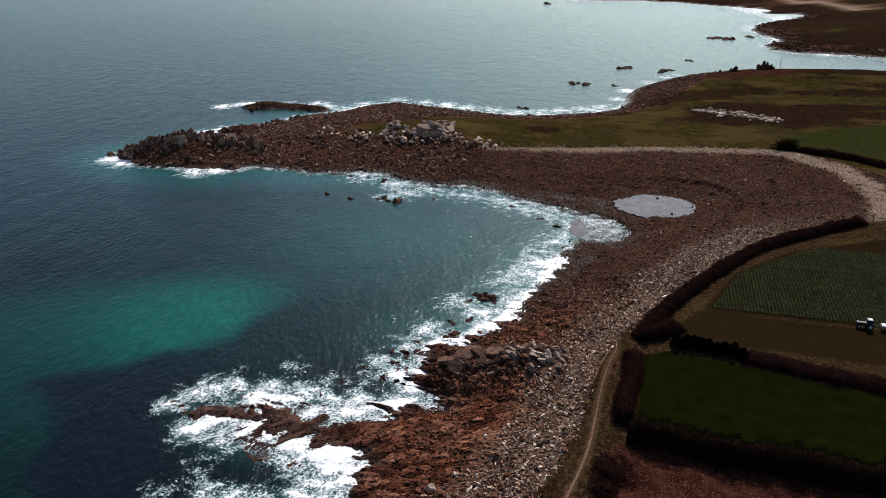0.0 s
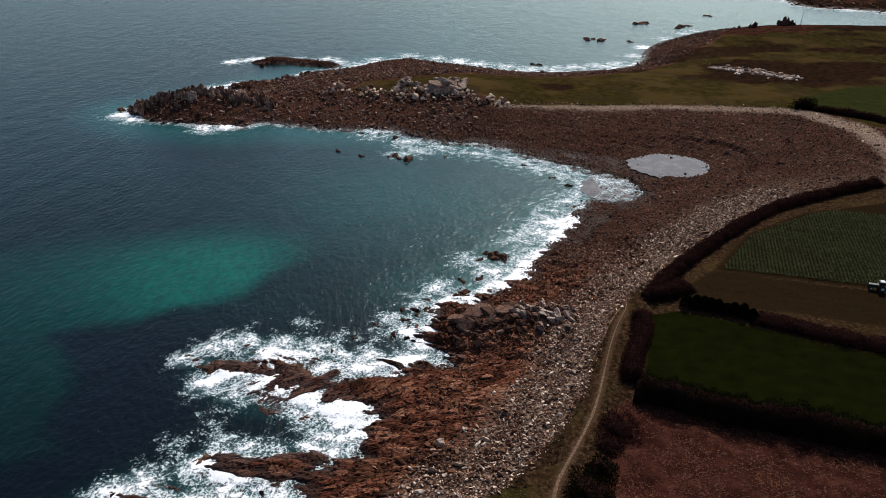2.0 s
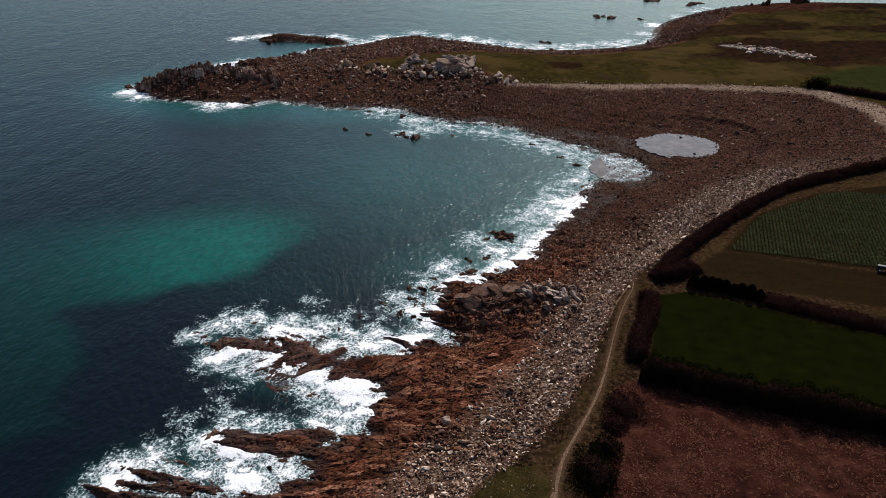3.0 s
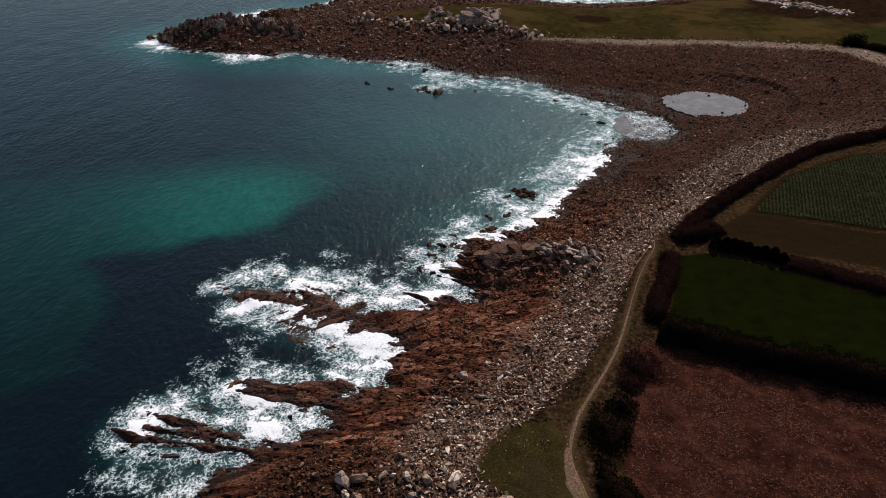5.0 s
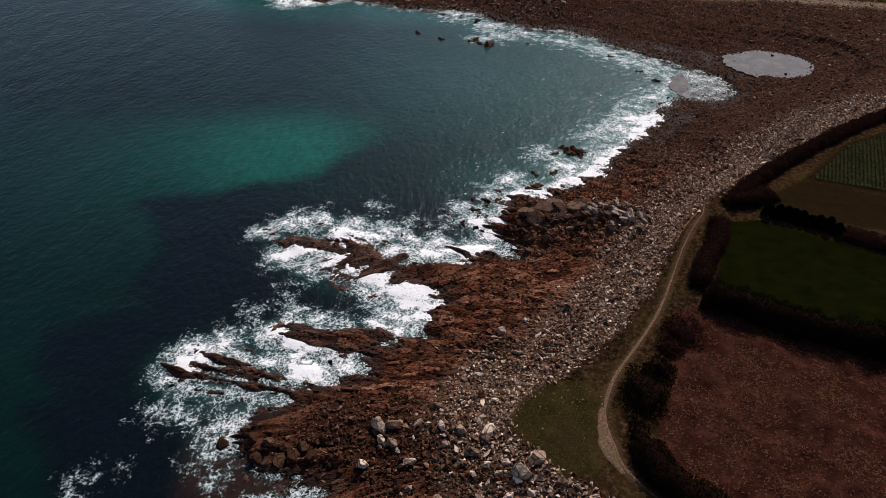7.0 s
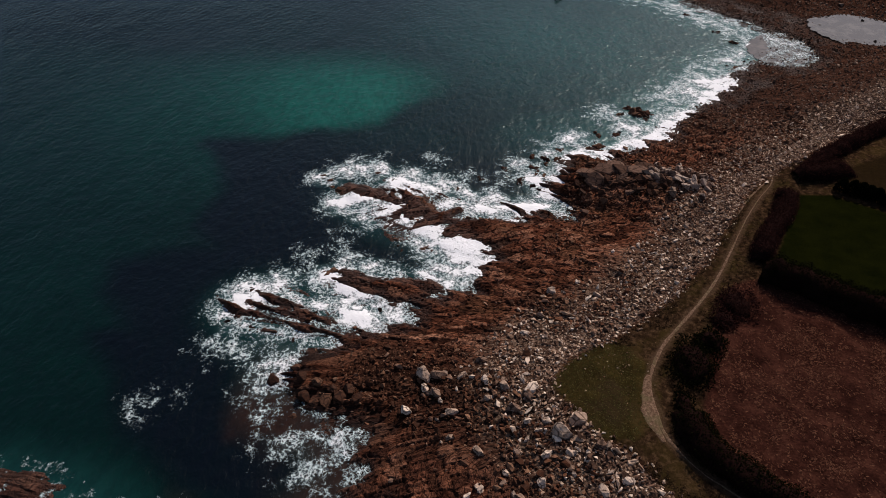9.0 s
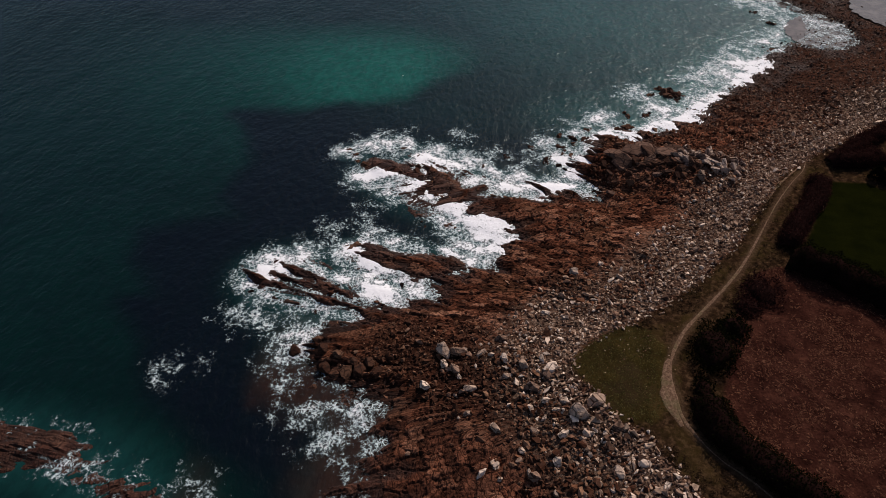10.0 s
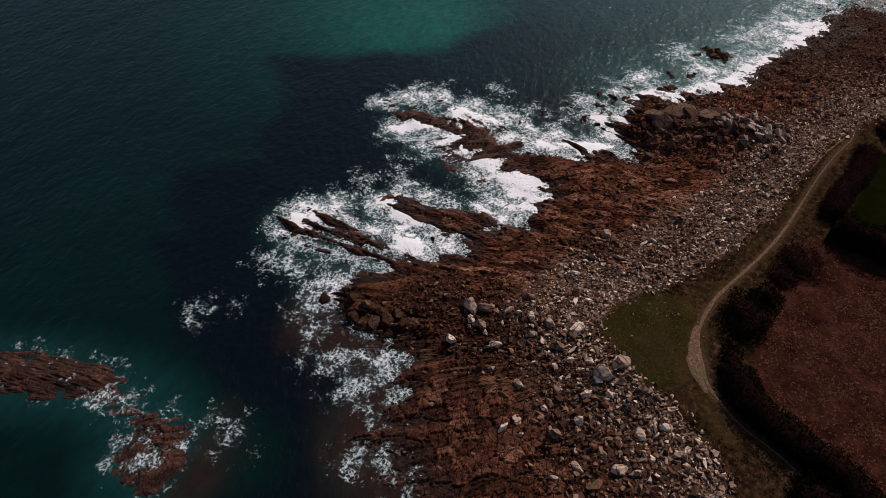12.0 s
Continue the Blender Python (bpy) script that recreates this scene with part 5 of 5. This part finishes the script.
hedge([(17.9, 59), (19.0, 55), (22.4, 52), (28, 48.8), (34, 44.5), (46, 37)], 4.2, 2.4, DARK_LEAF, "dark evergreen hedge along the path", group="path hedges")
hedge([(131, 247.5), (137, 243.5), (144, 238), (151, 230), (158, 221), (166, 210)], 3.2, 1.9, HEDGE_LEAF, "dark hedge above the sandy beach track", leaf=0.4, density=18)
bush(18.9, 67.4, 3.7, 5.2, 2.6, DARK_LEAF, "dark green gorse bush beside the footpath")
bush(21.6, 72.4, 2.4, 2.6, 2.0, DARK_LEAF, "dark green gorse bush beside the footpath")
bush(25.6, 81, 3.4, 4.0, 1.6, HEDGE_LEAF, "dark brown bramble thicket by the bracken")
bush(23.6, 77, 2.2, 2.6, 1.2, HEDGE_LEAF, "dark brown bramble thicket by the bracken")
bush(17.6, 60.3, 1.6, 2.4, 1.2, DARK_LEAF, "low dark bush beside the footpath")
bush(28, 44, 4.0, 4.0, 2.0, DARK_LEAF, "dark scrub behind the path hedge")
bush(128.5, 250, 5.0, 4.0, 4.2, DARK_LEAF, "round dark thicket on the edge of the far field", leaf=0.45, density=26)
for k in range(9):
    f = k / 8
    conifer(46.2 + 11.0 * f + random.gauss(0, 0.25), 116.4 - 5.6 * f + random.gauss(0, 0.25), random.uniform(1.9, 2.6), random.uniform(1.3, 1.7))

# dead bracken and rough grass
px, py = sprinkle(20, 40, 80, 90, 0.32)
keep = (zone_at("bracken", px, py) > 0.6) & (rng.random(len(px)) < 0.15 + 0.75 * step(0.38, 0.7, fbm(px / 5, py / 5, 410, 3)))
px, py = px[keep], py[keep]
pts = np.repeat(np.stack([px, py, 0 * px], -1), 4, 0) + rng.normal(0, 0.2, (4 * len(px), 3)) * (1, 1, 0)
pts[:, 2] = floor_at(pts[:, 0], pts[:, 1]) + 0.03
tagged(new("bracken", leaf_quads(pts, rng.uniform(0.14, 0.34, len(pts)), "bracken", BRACKEN_LEAF, 0.0, 1.6, 0.08)), "rust-brown dead bracken covering the slope", "bracken", "", "stuff")
px, py = sprinkle(-2, 40, 62, 126, 0.5)
e = zone_at("edge", px, py)
off_path, _ = line_distance(rounded(FOOTPATH, closed=False), px, py)
open_ground = (e > 0.2) & (zone_at("bracken", px, py) < 0.4) & (zone_at("green", px, py) < 0.3) & (zone_at("soil", px, py) < 0.3) & (off_path > 0.9)
dry = zone_at("scrub", px, py)
keep = open_ground & (dry < 0.5)
gx_, gy_ = px[keep], py[keep]
pts = np.repeat(np.stack([gx_, gy_, 0 * gx_], -1), 5, 0) + rng.normal(0, 0.2, (5 * len(gx_), 3)) * (1, 1, 0)
pts[:, 2] = floor_at(pts[:, 0], pts[:, 1]) + 0.03
tagged(new("rough_grass", leaf_quads(pts, rng.uniform(0.1, 0.22, len(pts)), "rough_grass", GRASS_LEAF, 0.0, 1.3, 0.08)), "olive rough grass on the cliff edge beside the path", "grass", "", "stuff")
keep = open_ground & (dry > 0.4) & (rng.random(len(px)) < step(0.42, 0.62, fbm(px / 2.6, py / 2.6, 420, 3)) * (0.35 + 0.65 * step(3.5, 0.5, e)))
gx_, gy_ = px[keep], py[keep]
mound = rng.uniform(0.25, 0.6, len(gx_))
pts = np.repeat(np.stack([gx_, gy_, floor_at(gx_, gy_) + mound * 0.35], -1), 14, 0) + rng.normal(0, 0.45, (14 * len(gx_), 3)) * np.repeat(mound, 14)[:, None] * (1, 1, 0.5)
tagged(new("heath_scrub", leaf_quads(pts, rng.uniform(0.1, 0.24, len(pts)), "heath_scrub", SCRUB_LEAF, 0.2, 1.3, 0.7)), "low brown heather and dead grass along the path", "scrub", "", "stuff")

# rows of the crop
row_dir, row_side = np.array([0.3, 0.954]), np.array([0.954, -0.3])
for k in range(106):
    base = np.array([52.0, 132.0]) + row_side * 0.74 * k
    s = np.arange(-32, 42, 0.3)
    s = s + rng.normal(0, 0.06, len(s))
    line = base + s[:, None] * row_dir
    ok = inside(CROP_FIELD, line[:, 0], line[:, 1], 60.0) > 1.2
    if ok.sum() < 6:
        continue
    line = line[ok]
    pts = np.repeat(np.stack([line[:, 0], line[:, 1], floor_at(line[:, 0], line[:, 1]) + 0.2], -1), 3, 0)
    pts = pts + rng.normal(0, 0.13, pts.shape)
    ridge = np.stack([line[:, 0], line[:, 1], floor_at(line[:, 0], line[:, 1])], -1)
    cross = np.array([[-0.2, -0.03], [-0.12, 0.14], [0.0, 0.2], [0.12, 0.14], [0.2, -0.03]])
    ridge = ridge[:, None, :] + np.stack([cross[:, 0] * row_side[0], cross[:, 0] * row_side[1], cross[:, 1]], -1)[None]
    ridge = ridge.reshape(-1, 3) + rng.normal(0, 0.03, (5 * len(line), 3))
    ob = empty_thing("crop_row", pts[0], "straight row of low green crop plants in bare soil", "crop", "rows of the crop field")
    mesh_part("bed", mesh_from("bed", ridge - pts[0], grid_faces(len(line), 5), CROP_LEAF), ob, "low ridge of leafy stems")
    mesh_part("leaves", leaf_quads(pts - pts[0], rng.uniform(0.3, 0.5, len(pts)), "leaves", CROP_LEAF, 0.1), ob)


# ---- footpath ----
def earth_material():
    s = Shade("trodden_earth", 0.95, 0.2, 1.05)
    fine = s.noise(3.5, 5, 0.65)
    colour = s.ramp(fine, (0.3, (0.055, 0.032, 0.02)), (0.5, (0.14, 0.084, 0.053)), (0.72, (0.28, 0.185, 0.128)))
    colour = s.mix(s.span(s.noise(0.45, 3), 0.5, 0.7, 0, 0.6), colour, (0.1, 0.085, 0.04))
    return s.done(colour, s.bump(fine, 0.5, 0.1))


EARTH = earth_material()


def ribbon(name, line, width, label, category, lift=0.05, cols=7):
    """A trodden strip that follows the ground, with a wandering edge."""
    line = rounded(line, closed=False, n=10)
    t = np.gradient(line, axis=0)
    t /= np.linalg.norm(t, axis=1)[:, None]
    side = np.stack([-t[:, 1], t[:, 0]], 1)
    f = np.linspace(0, 1, len(line))
    w = 0.58 * np.interp(f, *zip(*width)) * (0.7 + 0.6 * fbm(np.arange(len(line)) / 6.0, np.zeros(len(line)), 500, 3))
    q = np.linspace(-0.5, 0.5, cols)
    P = line[:, None, :] + side[:, None, :] * (w[:, None] * q[None, :])[..., None]
    P = P + 0.12 * (np.stack([fbm(P[..., 0] * 1.3, P[..., 1] * 1.3, 510, 2), fbm(P[..., 0] * 1.3, P[..., 1] * 1.3, 520, 2)], -1) - 0.5)
    z = floor_at(P[..., 0], P[..., 1]) + lift - 0.10 * (np.abs(q) > 0.49)[None, :]
    return tagged(new(name, mesh_from(name, np.concatenate([P, z[..., None]], -1).reshape(-1, 3), grid_faces(len(line), cols), EARTH, True)), label, category, "", "structure")


ribbon("footpath", FOOTPATH, ((0, 0.35), (0.2, 0.4), (0.33, 0.9), (0.6, 0.95), (0.72, 1.2), (0.82, 0.8), (0.84, 0.2), (0.87, 0.2), (0.9, 0.5), (1, 0.5)), "pale trodden earth footpath along the cliff edge", "path")
ribbon("side_path", [(27.5, 104), (29.2, 108.5), (31.6, 113.2), (34, 117.4)], ((0, 0.5), (0.5, 1.0), (1, 0.6)), "pale worn strip beside the coastal footpath", "path", 0.04)
ribbon("worn_bank", [(13.0, 64.5), (12.9, 62), (13.0, 59.5), (13.6, 57), (15.2, 54)], ((0, 0.8), (0.25, 2.8), (0.6, 3.8), (0.8, 2.8), (1, 0.8)), "eroded pale earth bank beside the footpath", "bank", 0.06)
ribbon("field_track", [(38.6, 114.6), (37.4, 110), (36.5, 104)], ((0, 0.4), (1, 0.4)), "faint worn track inside the field edge", "path", 0.04)

# ---- vehicle and trailer at the edge of the crop ----
DARK_PAINT, WHITE_PAINT, RUBBER, GLASS = plain("dark_green_paint", (0.02, 0.025, 0.02), 0.4), plain("white_sheet", (0.6, 0.6, 0.59), 0.6), plain("tyre_rubber", (0.02, 0.02, 0.02), 0.9), plain("cab_glass", (0.01, 0.011, 0.013), 0.5)


def box(bm, x0, x1, y0, y1, z0, z1, bevel=0.05):
    made = bmesh.ops.create_cube(bm, size=1.0)["verts"]
    for v in made:
        v.co = Vector((x0 + (v.co.x + 0.5) * (x1 - x0), y0 + (v.co.y + 0.5) * (y1 - y0), z0 + (v.co.z + 0.5) * (z1 - z0)))
    edges = list({e for v in made for e in v.link_edges})
    bmesh.ops.bevel(bm, geom=edges, offset=bevel, segments=2, affect="EDGES", profile=0.6)


def wheel_on(parent, x, y, r, width):
    bm = bmesh.new()
    bmesh.ops.create_cone(bm, segments=20, radius1=r, radius2=r, depth=width, cap_ends=True)
    bmesh.ops.bevel(bm, geom=[e for e in bm.edges if len(e.link_faces) == 2 and e.calc_face_angle(0) > 1.0], offset=0.06, segments=2, affect="EDGES")
    bmesh.ops.rotate(bm, verts=bm.verts, matrix=Matrix.Rotation(math.pi / 2, 3, "X"))
    bmesh.ops.translate(bm, verts=bm.verts, vec=(x, y, r))
    wheel = part("wheel", bm, RUBBER, parent, "black rubber tyre")
    bm = bmesh.new()
    bmesh.ops.create_cone(bm, segments=16, radius1=r * 0.5, radius2=r * 0.45, depth=width + 0.04, cap_ends=True)
    bmesh.ops.rotate(bm, verts=bm.verts, matrix=Matrix.Rotation(math.pi / 2, 3, "X"))
    bmesh.ops.translate(bm, verts=bm.verts, vec=(x, y, r))
    part("rim", bm, WHITE_PAINT, wheel, "pale metal rim")


van = empty_thing("tractor", (86.6, 121.9, float(floor_at(86.6, 121.9))), "small dark tractor parked at the edge of the crop", "tractor")
van.rotation_euler = (0, 0, -0.3)
bm = bmesh.new()
box(bm, -1.6, 0.1, -0.4, 0.4, 0.6, 1.25, 0.12)
part("bonnet", bm, DARK_PAINT, van)
bm = bmesh.new()
box(bm, 0.0, 1.3, -0.7, 0.7, 0.7, 1.3, 0.08)
part("body", bm, DARK_PAINT, van)
bm = bmesh.new()
box(bm, 0.1, 1.2, -0.62, 0.62, 1.3, 2.0, 0.06)
part("cab", bm, GLASS, van, "dark glazed cab")
bm = bmesh.new()
box(bm, 0.3, 1.1, -0.5, 0.5, 2.0, 2.1, 0.04)
part("roof", bm, WHITE_PAINT, van, "pale cab roof")
for x, y, r, w in ((-1.2, -0.62, 0.42, 0.26), (-1.2, 0.62, 0.42, 0.26), (0.8, -0.8, 0.68, 0.36), (0.8, 0.8, 0.68, 0.36)):
    wheel_on(van, x, y, r, w)
trailer = empty_thing("trailer", (91.6, 120.4, float(floor_at(91.6, 120.4))), "long trailer with a white sheeted load", "trailer")
trailer.rotation_euler = (0, 0, -0.3)
bm = bmesh.new()
box(bm, -2.4, 2.4, -0.9, 0.9, 0.7, 0.85, 0.03)
part("bed", bm, plain("rusty_frame", (0.16, 0.05, 0.035), 0.8), trailer, "rusty red trailer bed")
bm = bmesh.new()
box(bm, -2.3, 2.3, -0.7, 0.7, 0.85, 1.15, 0.1)
part("load", bm, WHITE_PAINT, trailer, "white sheeted load")
bm = bmesh.new()
box(bm, -3.3, -2.4, -0.06, 0.06, 0.6, 0.72, 0.02)
part("drawbar", bm, DARK_PAINT, trailer)
for y in (-0.8, 0.8):
    wheel_on(trailer, 0.5, y, 0.4, 0.25)
mast = empty_thing("mast", (193, 402, float(floor_at(193, 402))), "thin pole standing on the crest of the hill", "pole")
bm = bmesh.new()
bmesh.ops.create_cone(bm, segments=8, radius1=0.16, radius2=0.08, depth=7, cap_ends=True)
bmesh.ops.translate(bm, verts=bm.verts, vec=(0, 0, 3.4))
part("pole", bm, BARK, mast)
bm = bmesh.new()
box(bm, -0.25, 0.25, -0.25, 0.25, -0.3, 0.3, 0.04)
part("footing", bm, BOULDER, mast)
